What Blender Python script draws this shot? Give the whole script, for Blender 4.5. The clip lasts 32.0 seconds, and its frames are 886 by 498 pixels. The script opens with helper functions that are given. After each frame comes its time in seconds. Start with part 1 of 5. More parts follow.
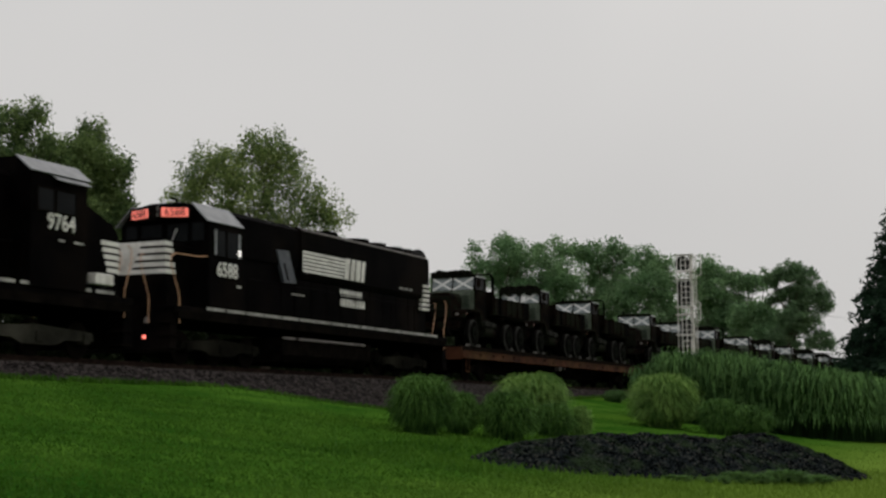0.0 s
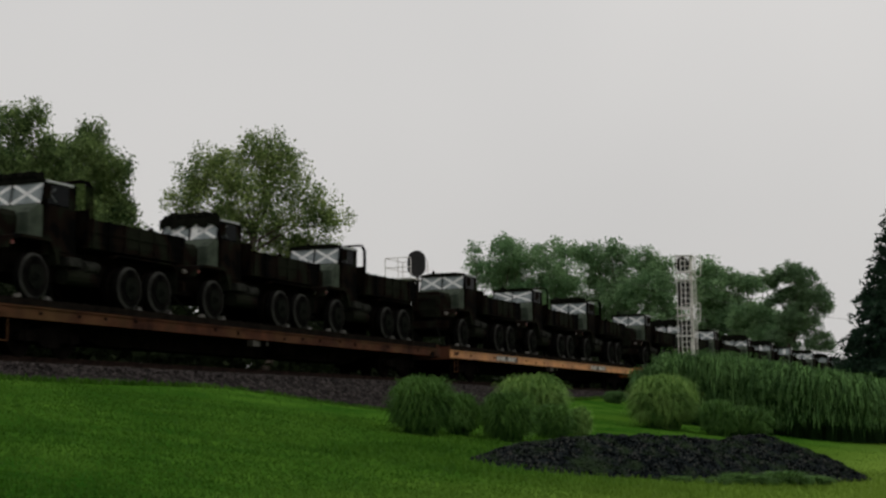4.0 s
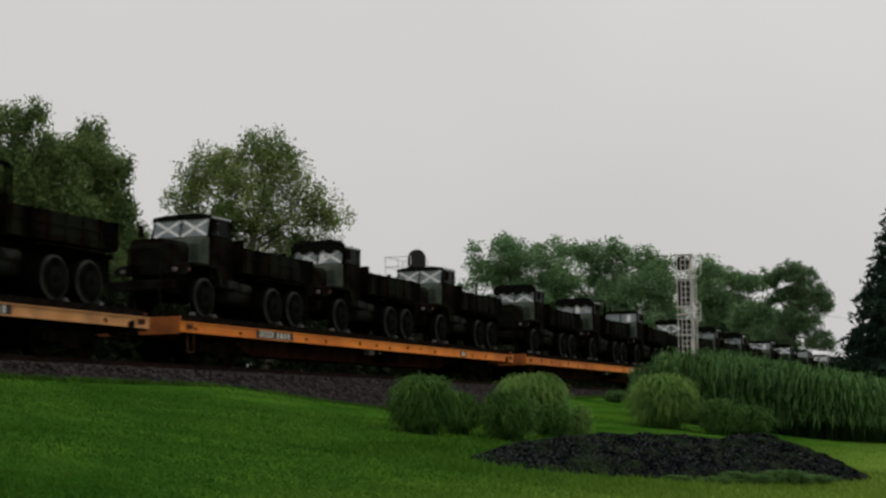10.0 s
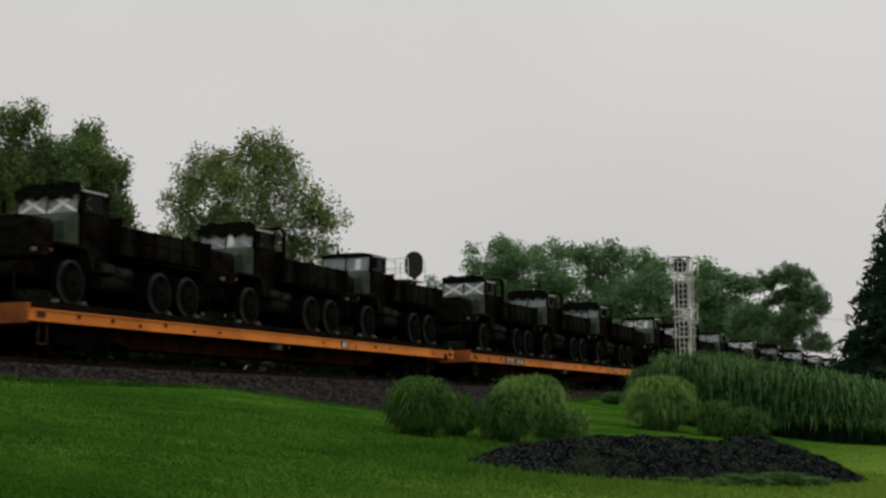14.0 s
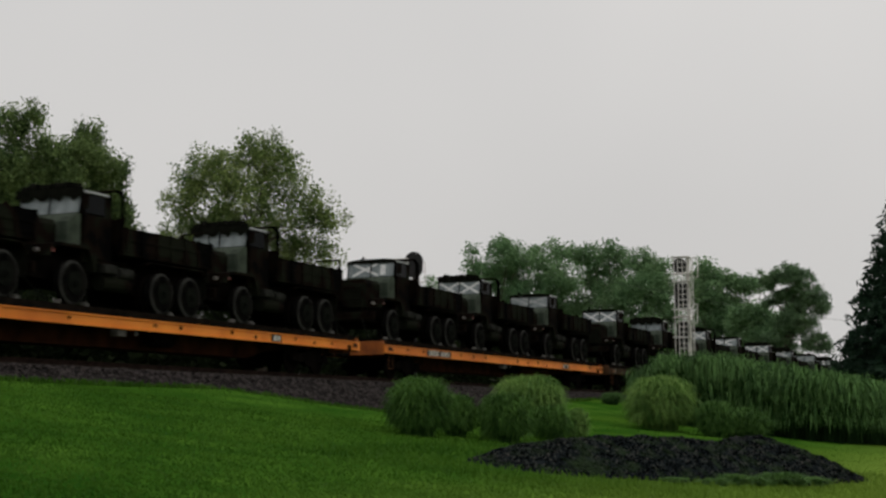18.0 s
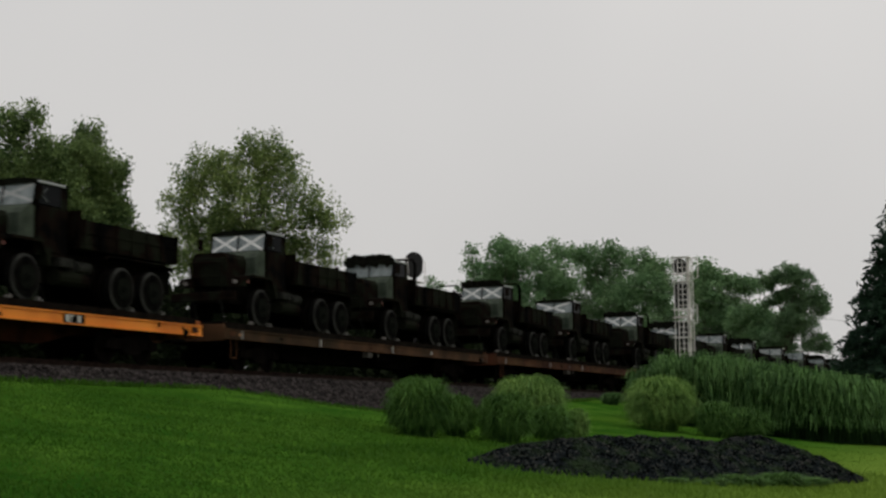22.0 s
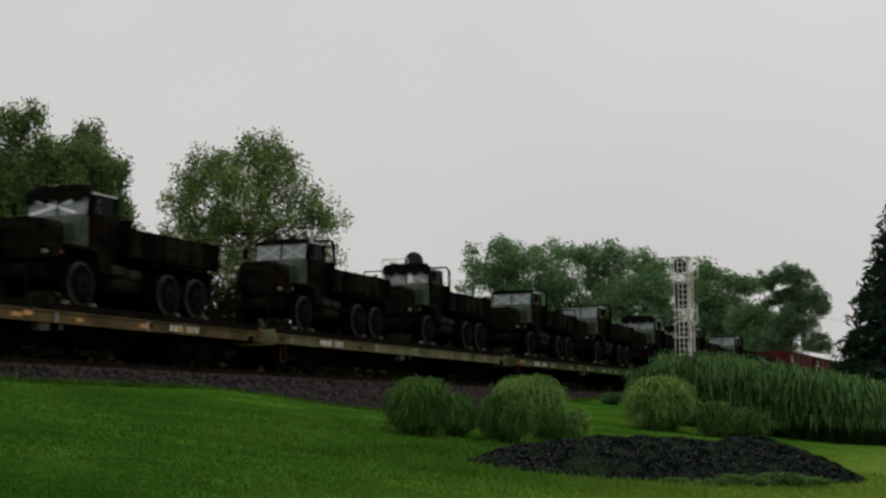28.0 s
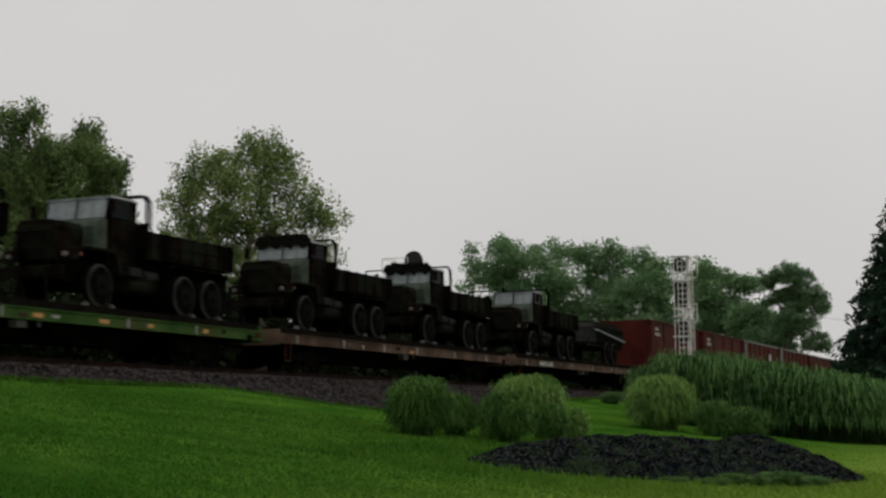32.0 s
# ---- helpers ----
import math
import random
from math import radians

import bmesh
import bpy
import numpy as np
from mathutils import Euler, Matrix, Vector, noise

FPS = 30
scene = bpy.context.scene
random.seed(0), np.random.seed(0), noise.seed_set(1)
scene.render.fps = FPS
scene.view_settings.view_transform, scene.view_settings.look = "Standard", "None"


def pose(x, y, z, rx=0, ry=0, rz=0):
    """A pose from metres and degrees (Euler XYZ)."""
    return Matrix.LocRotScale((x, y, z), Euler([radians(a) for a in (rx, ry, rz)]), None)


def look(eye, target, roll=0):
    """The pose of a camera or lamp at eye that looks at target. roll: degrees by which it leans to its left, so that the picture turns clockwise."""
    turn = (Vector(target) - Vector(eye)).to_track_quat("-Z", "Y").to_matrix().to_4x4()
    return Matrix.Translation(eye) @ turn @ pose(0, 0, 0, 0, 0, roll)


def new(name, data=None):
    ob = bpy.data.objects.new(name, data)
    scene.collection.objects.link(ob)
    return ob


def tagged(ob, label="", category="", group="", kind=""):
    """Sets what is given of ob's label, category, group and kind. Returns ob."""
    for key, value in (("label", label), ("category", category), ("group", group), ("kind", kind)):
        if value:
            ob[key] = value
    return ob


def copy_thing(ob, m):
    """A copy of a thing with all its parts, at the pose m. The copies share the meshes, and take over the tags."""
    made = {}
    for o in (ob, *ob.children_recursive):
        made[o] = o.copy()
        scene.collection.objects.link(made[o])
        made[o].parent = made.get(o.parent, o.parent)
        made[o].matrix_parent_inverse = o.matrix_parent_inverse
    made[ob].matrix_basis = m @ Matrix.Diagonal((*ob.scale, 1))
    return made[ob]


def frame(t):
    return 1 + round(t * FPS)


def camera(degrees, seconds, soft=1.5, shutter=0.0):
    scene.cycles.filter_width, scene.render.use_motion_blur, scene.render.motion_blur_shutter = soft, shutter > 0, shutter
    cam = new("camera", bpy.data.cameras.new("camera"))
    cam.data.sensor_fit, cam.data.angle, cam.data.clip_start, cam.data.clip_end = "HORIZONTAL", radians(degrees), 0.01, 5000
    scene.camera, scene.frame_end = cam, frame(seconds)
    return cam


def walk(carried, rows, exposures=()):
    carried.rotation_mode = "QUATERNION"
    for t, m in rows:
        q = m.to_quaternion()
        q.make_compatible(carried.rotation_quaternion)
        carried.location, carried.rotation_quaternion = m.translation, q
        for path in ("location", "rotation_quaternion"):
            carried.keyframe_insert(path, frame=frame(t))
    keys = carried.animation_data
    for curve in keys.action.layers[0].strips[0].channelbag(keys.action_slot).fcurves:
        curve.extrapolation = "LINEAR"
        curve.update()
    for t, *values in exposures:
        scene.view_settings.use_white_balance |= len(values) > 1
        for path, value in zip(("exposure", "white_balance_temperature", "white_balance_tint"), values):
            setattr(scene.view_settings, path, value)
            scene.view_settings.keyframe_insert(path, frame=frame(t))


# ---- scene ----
# World: x runs along the railway, y away from the camera across it, z up. The camera stands on a lawn below the embankment.
EYE = Vector((0.0, 0.0, 1.5))
LENS = 2750.0
TRACK_Y = 25.21
RAIL_Z = 3.26
cam = camera(2 * math.degrees(math.atan(784 / LENS)), 32.0, soft=2.6, shutter=0.45)


def aim(dx, dy):
    """The tripod pose with a slight nudge sideways and up."""
    yaw, pitch = radians(67.346) - dx / LENS, radians(6.37) + dy / LENS
    way = Vector((math.sin(yaw) * math.cos(pitch), math.cos(yaw) * math.cos(pitch), math.sin(pitch)))
    return look(EYE, EYE + way, -0.579)


walk(cam, [
    (0, aim(0, 0)), (0.5, aim(-0.5, -1.6)), (1, aim(-0.6, -3.4)), (1.5, aim(-0.6, -3.1)), (2, aim(-0.6, -1.9)), (2.5, aim(-0.3, 2.1)),
    (3, aim(-0.3, 3.0)), (3.5, aim(-0.5, 1.7)), (5.5, aim(-0.8, 3.0)), (6, aim(-0.6, 4.0)), (6.5, aim(-0.6, 3.6)), (7, aim(-0.3, 3.3)),
    (7.5, aim(-0.3, 1.5)), (8, aim(-0.3, 1.2)), (8.5, aim(-0.3, 0)), (9, aim(-0.3, -1.9)), (9.5, aim(-0.3, -1.9)), (10, aim(-0.3, 0)),
    (10.5, aim(-0.3, 4.3)), (11, aim(-5.7, 5.2)), (11.5, aim(-5.5, 4.3)), (12, aim(-5.2, 2.7)), (13, aim(-5.2, 2.7)), (14, aim(-5.2, 3.5)),
    (14.5, aim(-5.2, 3.4)), (16.5, aim(-5.5, 4.0)), (17.5, aim(-5.5, 3.7)), (18.5, aim(-5.4, 4.0)), (19, aim(-5.2, 3.7)), (19.5, aim(-5.2, 3.0)),
    (20.5, aim(-5.5, 2.4)), (21, aim(-5.5, 4.2)), (22, aim(-5.5, 4.3)), (23, aim(-5.5, 3.7)), (23.5, aim(-5.5, 3.1)), (24, aim(-5.5, 3.6)),
    (25.5, aim(-5.5, 3.9)), (27.5, aim(-5.5, 2.9)), (28, aim(-5.5, 4.2)), (28.5, aim(-5.5, 4.2)), (29, aim(-5.5, 3.3)), (30, aim(-5.5, 3.3)),
    (30.5, aim(-5.5, 3.9)), (31, aim(-5.5, 3.0)), (32, aim(-5.8, 2.7))])

# ---- world and light: a pale overcast sky, late in the day ----
world = bpy.data.worlds.new("overcast_sky")
scene.world = world
world.use_nodes = True
wn, wl = world.node_tree.nodes, world.node_tree.links
sky = wn.new("ShaderNodeTexSky")
sky.sky_type = "NISHITA"
sky.sun_disc = False
sky.sun_elevation, sky.sun_rotation = radians(60), radians(200)
sky.air_density, sky.dust_density = 1.5, 4.0
dim = wn.new("ShaderNodeVectorMath")
dim.operation = "SCALE"
dim.inputs["Scale"].default_value = 0.08
wl.new(sky.outputs[0], dim.inputs[0])
coord = wn.new("ShaderNodeTexCoord")
cloud = wn.new("ShaderNodeTexNoise")
cloud.inputs["Scale"].default_value = 2.2
cloud.inputs["Detail"].default_value = 3.0
wl.new(coord.outputs["Generated"], cloud.inputs["Vector"])
veil = wn.new("ShaderNodeValToRGB")
veil.color_ramp.elements[0].position, veil.color_ramp.elements[0].color = 0.3, (0.58, 0.57, 0.562, 1)
veil.color_ramp.elements[1].position, veil.color_ramp.elements[1].color = 0.7, (0.65, 0.635, 0.622, 1)
wl.new(cloud.outputs[0], veil.inputs[0])
mixed = wn.new("ShaderNodeMix")
mixed.data_type = "RGBA"
mixed.inputs["Factor"].default_value = 0.97
wl.new(dim.outputs[0], mixed.inputs["A"])
wl.new(veil.outputs[0], mixed.inputs["B"])
# overcast: the cloud is brightest overhead and duller down towards the horizon
height = wn.new("ShaderNodeSeparateXYZ")
wl.new(coord.outputs["Generated"], height.inputs[0])
fall = wn.new("ShaderNodeMapRange")
fall.inputs["From Min"].default_value, fall.inputs["From Max"].default_value = 0.08, 1.0
fall.inputs["To Min"].default_value, fall.inputs["To Max"].default_value = 1.0, 1.35
wl.new(height.outputs["Z"], fall.inputs["Value"])
cover = wn.new("ShaderNodeVectorMath")
cover.operation = "SCALE"
wl.new(mixed.outputs["Result"], cover.inputs[0])
wl.new(fall.outputs[0], cover.inputs["Scale"])
wl.new(cover.outputs[0], wn["Background"].inputs["Color"])
wn["Background"].inputs["Strength"].default_value = 1.0

sun = new("sun", bpy.data.lights.new("sun", "SUN"))
sun.data.energy, sun.data.angle, sun.data.color = 0.5, radians(60), (1.0, 0.97, 0.92)
sun.matrix_world = look((-15, -40, 75), (0, 0, 0))


# ---- materials ----
def mat(name, dark, light, rough=0.6, metal=0.0, scale=6.0, stain=None, bump=0.15, fine=60.0, island=0.0, specular=0.4, ior=1.45):
    """A worn surface: two colours mottled at a large and a fine scale, optional stains, relief."""
    m = bpy.data.materials.new(name)
    m.use_nodes = True
    n, l = m.node_tree.nodes, m.node_tree.links
    b = n["Principled BSDF"]
    tc = n.new("ShaderNodeTexCoord")
    big, small = n.new("ShaderNodeTexNoise"), n.new("ShaderNodeTexNoise")
    big.inputs["Scale"].default_value, big.inputs["Detail"].default_value = scale, 4.0
    small.inputs["Scale"].default_value, small.inputs["Detail"].default_value = fine, 3.0
    l.new(tc.outputs["Object"], big.inputs["Vector"])
    l.new(tc.outputs["Object"], small.inputs["Vector"])
    add = n.new("ShaderNodeMath")
    add.operation = "MULTIPLY_ADD"
    add.inputs[1].default_value = 0.45
    l.new(small.outputs[0], add.inputs[0])
    l.new(big.outputs[0], add.inputs[2])
    value = add.outputs[0]
    if island:
        geo = n.new("ShaderNodeNewGeometry")
        more = n.new("ShaderNodeMath")
        more.operation = "MULTIPLY_ADD"
        more.inputs[1].default_value = island
        l.new(geo.outputs["Random Per Island"], more.inputs[0])
        l.new(value, more.inputs[2])
        value = more.outputs[0]
    even = n.new("ShaderNodeMath")
    even.operation = "MULTIPLY"
    even.inputs[1].default_value = 1 / (1.45 + island)
    l.new(value, even.inputs[0])
    value = even.outputs[0]
    half = (0.2 + 0.45 * island) / (1.45 + island)
    ramp = n.new("ShaderNodeValToRGB")
    ramp.color_ramp.elements[0].position, ramp.color_ramp.elements[0].color = 0.5 - half, (*dark, 1)
    ramp.color_ramp.elements[1].position, ramp.color_ramp.elements[1].color = 0.5 + half, (*light, 1)
    l.new(value, ramp.inputs[0])
    colour = ramp.outputs[0]
    if stain:
        st = n.new("ShaderNodeTexNoise")
        st.inputs["Scale"].default_value, st.inputs["Detail"].default_value = scale * 0.37, 5.0
        l.new(tc.outputs["Object"], st.inputs["Vector"])
        mask = n.new("ShaderNodeValToRGB")
        mask.color_ramp.elements[0].position, mask.color_ramp.elements[1].position = 0.5, 0.72
        l.new(st.outputs[0], mask.inputs[0])
        mx = n.new("ShaderNodeMix")
        mx.data_type = "RGBA"
        l.new(mask.outputs[0], mx.inputs["Factor"])
        l.new(colour, mx.inputs["A"])
        mx.inputs["B"].default_value = (*stain, 1)
        colour = mx.outputs["Result"]
    l.new(colour, b.inputs["Base Color"])
    b.inputs["Roughness"].default_value, b.inputs["Metallic"].default_value = rough, metal
    b.inputs["Specular IOR Level"].default_value = specular
    b.inputs["IOR"].default_value = ior
    if bump:
        bp = n.new("ShaderNodeBump")
        bp.inputs["Strength"].default_value = bump
        bp.inputs["Distance"].default_value = 0.03
        l.new(small.outputs[0], bp.inputs["Height"])
        l.new(bp.outputs[0], b.inputs["Normal"])
    return m


def glow(name, colour, strength):
    m = bpy.data.materials.new(name)
    m.use_nodes = True
    b = m.node_tree.nodes["Principled BSDF"]
    b.inputs["Base Color"].default_value = (*colour, 1)
    b.inputs["Emission Color"].default_value = (*colour, 1)
    b.inputs["Emission Strength"].default_value = strength
    return m


def leafy(name, dark, light, scale=0.5, own=0.5, thin=0.35):
    """Leaves: each blade or leaf has its own shade, with a little light passing through."""
    m = mat(name, dark, light, rough=0.55, scale=scale, bump=0.0, fine=4.0, island=own, specular=0.2, ior=1.2)
    n, l = m.node_tree.nodes, m.node_tree.links
    b, out = n["Principled BSDF"], n["Material Output"]
    tr = n.new("ShaderNodeBsdfTranslucent")
    src = b.inputs["Base Color"].links[0].from_socket
    l.new(src, tr.inputs["Color"])
    sh = n.new("ShaderNodeMixShader")
    sh.inputs[0].default_value = thin
    l.new(b.outputs[0], sh.inputs[1])
    l.new(tr.outputs[0], sh.inputs[2])
    l.new(sh.outputs[0], out.inputs["Surface"])
    return m


def camouflage(name):
    """Matt three-colour camouflage: black, brown and green in large soft-edged patches."""
    m = bpy.data.materials.new(name)
    m.use_nodes = True
    n, l = m.node_tree.nodes, m.node_tree.links
    b = n["Principled BSDF"]
    tc, blot, grain, ramp, mx = (n.new("ShaderNodeTexCoord"), n.new("ShaderNodeTexNoise"), n.new("ShaderNodeTexNoise"), n.new("ShaderNodeValToRGB"), n.new("ShaderNodeMix"))
    blot.inputs["Scale"].default_value, blot.inputs["Detail"].default_value, blot.inputs["Distortion"].default_value = 0.9, 1.5, 0.6
    grain.inputs["Scale"].default_value, grain.inputs["Detail"].default_value = 14.0, 4.0
    l.new(tc.outputs["Object"], blot.inputs["Vector"])
    l.new(tc.outputs["Object"], grain.inputs["Vector"])
    cr = ramp.color_ramp
    cr.elements[0].position, cr.elements[0].color = 0.40, (0.0019, 0.0018, 0.0017, 1)
    cr.elements[1].position, cr.elements[1].color = 0.60, (0.0145, 0.0165, 0.0105, 1)
    for at, colour in ((0.44, (0.0095, 0.006, 0.0043, 1)), (0.52, (0.011, 0.0072, 0.005, 1)), (0.55, (0.0115, 0.013, 0.0085, 1))):
        cr.elements.new(at).color = colour
    l.new(blot.outputs[0], ramp.inputs[0])
    mx.data_type, mx.blend_type = "RGBA", "MULTIPLY"
    mx.inputs["Factor"].default_value = 0.7
    l.new(ramp.outputs[0], mx.inputs["A"])
    l.new(grain.outputs[0], mx.inputs["B"])
    l.new(mx.outputs["Result"], b.inputs["Base Color"])
    b.inputs["Roughness"].default_value, b.inputs["IOR"].default_value = 0.85, 1.08
    bp = n.new("ShaderNodeBump")
    bp.inputs["Strength"].default_value, bp.inputs["Distance"].default_value = 0.08, 0.03
    l.new(grain.outputs[0], bp.inputs["Height"])
    l.new(bp.outputs[0], b.inputs["Normal"])
    return m


M_LAWN = mat("lawn_turf", (0.014, 0.062, 0.005), (0.062, 0.142, 0.016), rough=0.95, scale=0.55, stain=(0.05, 0.11, 0.010), bump=0.12, fine=6.0, specular=0.03, ior=1.05)
M_GRASS = leafy("grass_blades", (0.021, 0.078, 0.006), (0.083, 0.182, 0.021), 0.6, 0.3)
M_BALLAST = mat("ballast_bed", (0.008, 0.0075, 0.0075), (0.026, 0.023, 0.0225), rough=0.95, scale=9.0, bump=0.9, fine=22.0, specular=0.1, ior=1.1)
M_STONE = mat("ballast_stone", (0.004, 0.0036, 0.0036), (0.082, 0.071, 0.068), rough=0.9, scale=3.0, island=0.9, bump=0.3, specular=0.12, ior=1.15)
M_MULCH = mat("dark_mulch", (0.001, 0.0011, 0.0012), (0.062, 0.066, 0.064), rough=0.9, scale=5.0, stain=(0.024, 0.04, 0.018), bump=0.9, fine=18.0, island=2.5, specular=0.1, ior=1.06)
for node in M_MULCH.node_tree.nodes:
    if node.type == "VALTORGB" and node.color_ramp.elements[1].color[0] > 0.01:
        first, last = node.color_ramp.elements[0].position, node.color_ramp.elements[1].position
        node.color_ramp.elements[1].color = (0.068, 0.064, 0.058, 1)
        for at, tone in ((0.45, (0.004, 0.0052, 0.0056)), (0.68, (0.015, 0.019, 0.0205)), (0.84, (0.036, 0.041, 0.038))):
            node.color_ramp.elements.new(first + at * (last - first)).color = (*tone, 1)
        break
M_RAIL = mat("rusty_rail_steel", (0.010, 0.007, 0.006), (0.028, 0.018, 0.014), rough=0.8, scale=4.0, ior=1.1)
M_TIE = mat("creosoted_timber", (0.010, 0.008, 0.007), (0.03, 0.025, 0.02), rough=0.9, scale=3.0, ior=1.1)
M_BLACK = mat("black_loco_paint", (0.0009, 0.0008, 0.0009), (0.0032, 0.0027, 0.0028), rough=0.5, scale=1.2, stain=(0.008, 0.006, 0.005), bump=0.1, specular=0.08, ior=1.09)
M_TRUCKFRAME = mat("dusty_bogie_frame", (0.004, 0.004, 0.003), (0.022, 0.021, 0.016), rough=0.9, scale=1.4, stain=(0.003, 0.003, 0.0025), bump=0.2, specular=0.1, ior=1.1)
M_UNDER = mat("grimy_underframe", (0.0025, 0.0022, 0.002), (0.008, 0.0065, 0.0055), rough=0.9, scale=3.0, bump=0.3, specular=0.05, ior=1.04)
M_WHITE = mat("white_paint", (0.5, 0.49, 0.47), (0.75, 0.73, 0.7), rough=0.5, scale=4.0, stain=(0.4, 0.38, 0.35), bump=0.03)
M_DASH = mat("dulled_white_stripe", (0.15, 0.145, 0.14), (0.38, 0.37, 0.35), rough=0.6, scale=3.0, bump=0.03)
M_ROOFGREY = mat("pale_roof_panel", (0.15, 0.155, 0.165), (0.25, 0.255, 0.27), rough=0.35, scale=3.0, bump=0.03)
M_DUCT = mat("blue_grey_duct_paint", (0.035, 0.04, 0.052), (0.075, 0.08, 0.098), rough=0.5, scale=3.0, bump=0.05)
M_DUSTYFRAME = mat("pale_dusty_bogie_frame", (0.012, 0.012, 0.009), (0.06, 0.058, 0.046), rough=0.9, scale=1.4, stain=(0.005, 0.005, 0.004), bump=0.2, ior=1.15)
M_GOLD = mat("worn_gold_rail_paint", (0.36, 0.19, 0.1), (0.52, 0.31, 0.19), rough=0.55, scale=8.0, bump=0.05)
M_SILVER = mat("silver_signal_paint", (0.52, 0.5, 0.48), (0.74, 0.71, 0.68), rough=0.5, metal=0.05, scale=5.0, stain=(0.4, 0.36, 0.32), bump=0.05)
M_TARGET = mat("black_signal_plate", (0.006, 0.006, 0.006), (0.014, 0.013, 0.014), rough=0.6, scale=5.0, bump=0.02)
M_DARKGLASS = mat("dark_window_glass", (0.004, 0.005, 0.006), (0.008, 0.009, 0.010), rough=0.2, scale=2.0, bump=0.0, specular=0.2, ior=1.16)
M_OLIVE = camouflage("camouflage_paint")
M_CANVAS = mat("dark_canvas", (0.004, 0.0045, 0.003), (0.010, 0.0105, 0.008), rough=0.9, scale=5.0, bump=0.3, specular=0.1, ior=1.05)
M_TYRE = mat("black_tyre_rubber", (0.0015, 0.0015, 0.0016), (0.010, 0.0095, 0.0085), rough=0.85, scale=3.0, bump=0.25, specular=0.1, ior=1.06)
M_RIM = mat("olive_wheel_rim", (0.003, 0.004, 0.003), (0.010, 0.011, 0.009), rough=0.7, scale=9.0, bump=0.05, specular=0.1, ior=1.08)
M_DUST = mat("dusty_tyre_tread", (0.004, 0.004, 0.004), (0.06, 0.06, 0.056), rough=0.9, scale=1.6, bump=0.2, specular=0.1, ior=1.06)
M_BOX = mat("dusty_toolbox", (0.01, 0.011, 0.0095), (0.03, 0.03, 0.027), rough=0.8, scale=6.0, bump=0.05, specular=0.1, ior=1.1)
# truck olive made paler: sky light on the cowl is in this colour
M_COWL_LIT = mat("sky_lit_olive_paint", (0.018, 0.026, 0.018), (0.08, 0.095, 0.074), rough=0.7, scale=1.8, stain=(0.012, 0.013, 0.009), bump=0.06, ior=1.15)
M_CHOCK = mat("weathered_timber_chock", (0.04, 0.037, 0.032), (0.1, 0.093, 0.083), rough=0.9, scale=9.0, bump=0.2)
M_PALECHOCK = mat("pale_timber_wedge", (0.07, 0.067, 0.063), (0.16, 0.155, 0.145), rough=0.9, scale=9.0, bump=0.2)
M_MARKER = mat("red_marker_lens", (0.09, 0.02, 0.015), (0.16, 0.03, 0.02), rough=0.4, scale=9.0, bump=0.0)
M_FILM = mat("pale_protective_film", (0.115, 0.14, 0.145), (0.25, 0.278, 0.287), rough=0.4, scale=2.5, bump=0.05, ior=1.3)
M_TAPE = mat("white_tape", (0.55, 0.55, 0.55), (0.72, 0.72, 0.72), rough=0.5, scale=9.0, bump=0.02)
M_LAMP = mat("headlamp_glass", (0.10, 0.09, 0.088), (0.22, 0.2, 0.19), rough=0.25, scale=9.0, bump=0.0, ior=1.25)
M_ORANGE = mat("orange_flatcar_paint", (0.66, 0.18, 0.02), (0.82, 0.275, 0.034), rough=0.55, scale=0.9, stain=(0.5, 0.13, 0.016), bump=0.06, specular=0.2)
M_ENDORANGE = mat("rust_stained_orange_paint", (0.2, 0.05, 0.012), (0.4, 0.115, 0.016), rough=0.7, scale=2.5, stain=(0.09, 0.03, 0.012), bump=0.1)
M_UNDERRUST = mat("rusty_centre_sill", (0.016, 0.006, 0.004), (0.06, 0.02, 0.010), rough=0.9, scale=1.5, bump=0.2, ior=1.1)
M_TAN = mat("faded_yellow_flatcar_paint", (0.46, 0.2, 0.07), (0.6, 0.29, 0.11), rough=0.6, scale=1.5, stain=(0.25, 0.11, 0.05), bump=0.08)
M_RUST = mat("rusty_brown_flatcar_paint", (0.022, 0.009, 0.006), (0.085, 0.033, 0.018), rough=0.8, scale=1.6, stain=(0.09, 0.05, 0.022), bump=0.12, ior=1.15)
M_DULL = mat("weathered_brown_sill", (0.045, 0.032, 0.016), (0.13, 0.09, 0.042), rough=0.8, scale=1.2, stain=(0.03, 0.03, 0.013), bump=0.12, ior=1.2)
M_OLIVESILL = mat("grimy_brown_sill", (0.026, 0.013, 0.007), (0.09, 0.045, 0.022), rough=0.8, scale=1.2, stain=(0.02, 0.015, 0.008), bump=0.12, ior=1.2)
M_SAGE = mat("weathered_sage_tan_sill", (0.06, 0.062, 0.028), (0.17, 0.165, 0.08), rough=0.8, scale=1.2, stain=(0.08, 0.06, 0.028), bump=0.12, ior=1.2)
M_UMBER = mat("weathered_umber_sill", (0.05, 0.03, 0.021), (0.135, 0.088, 0.062), rough=0.8, scale=1.2, stain=(0.035, 0.02, 0.014), bump=0.12, ior=1.2)
M_MOSS = mat("weathered_green_brown_sill", (0.018, 0.05, 0.009), (0.05, 0.09, 0.022), rough=0.8, scale=1.2, stain=(0.06, 0.05, 0.02), bump=0.12, ior=1.2)
M_DECK = mat("dark_plank_deck", (0.004, 0.0035, 0.003), (0.012, 0.010, 0.008), rough=0.9, scale=3.0, bump=0.3, specular=0.1, ior=1.05)
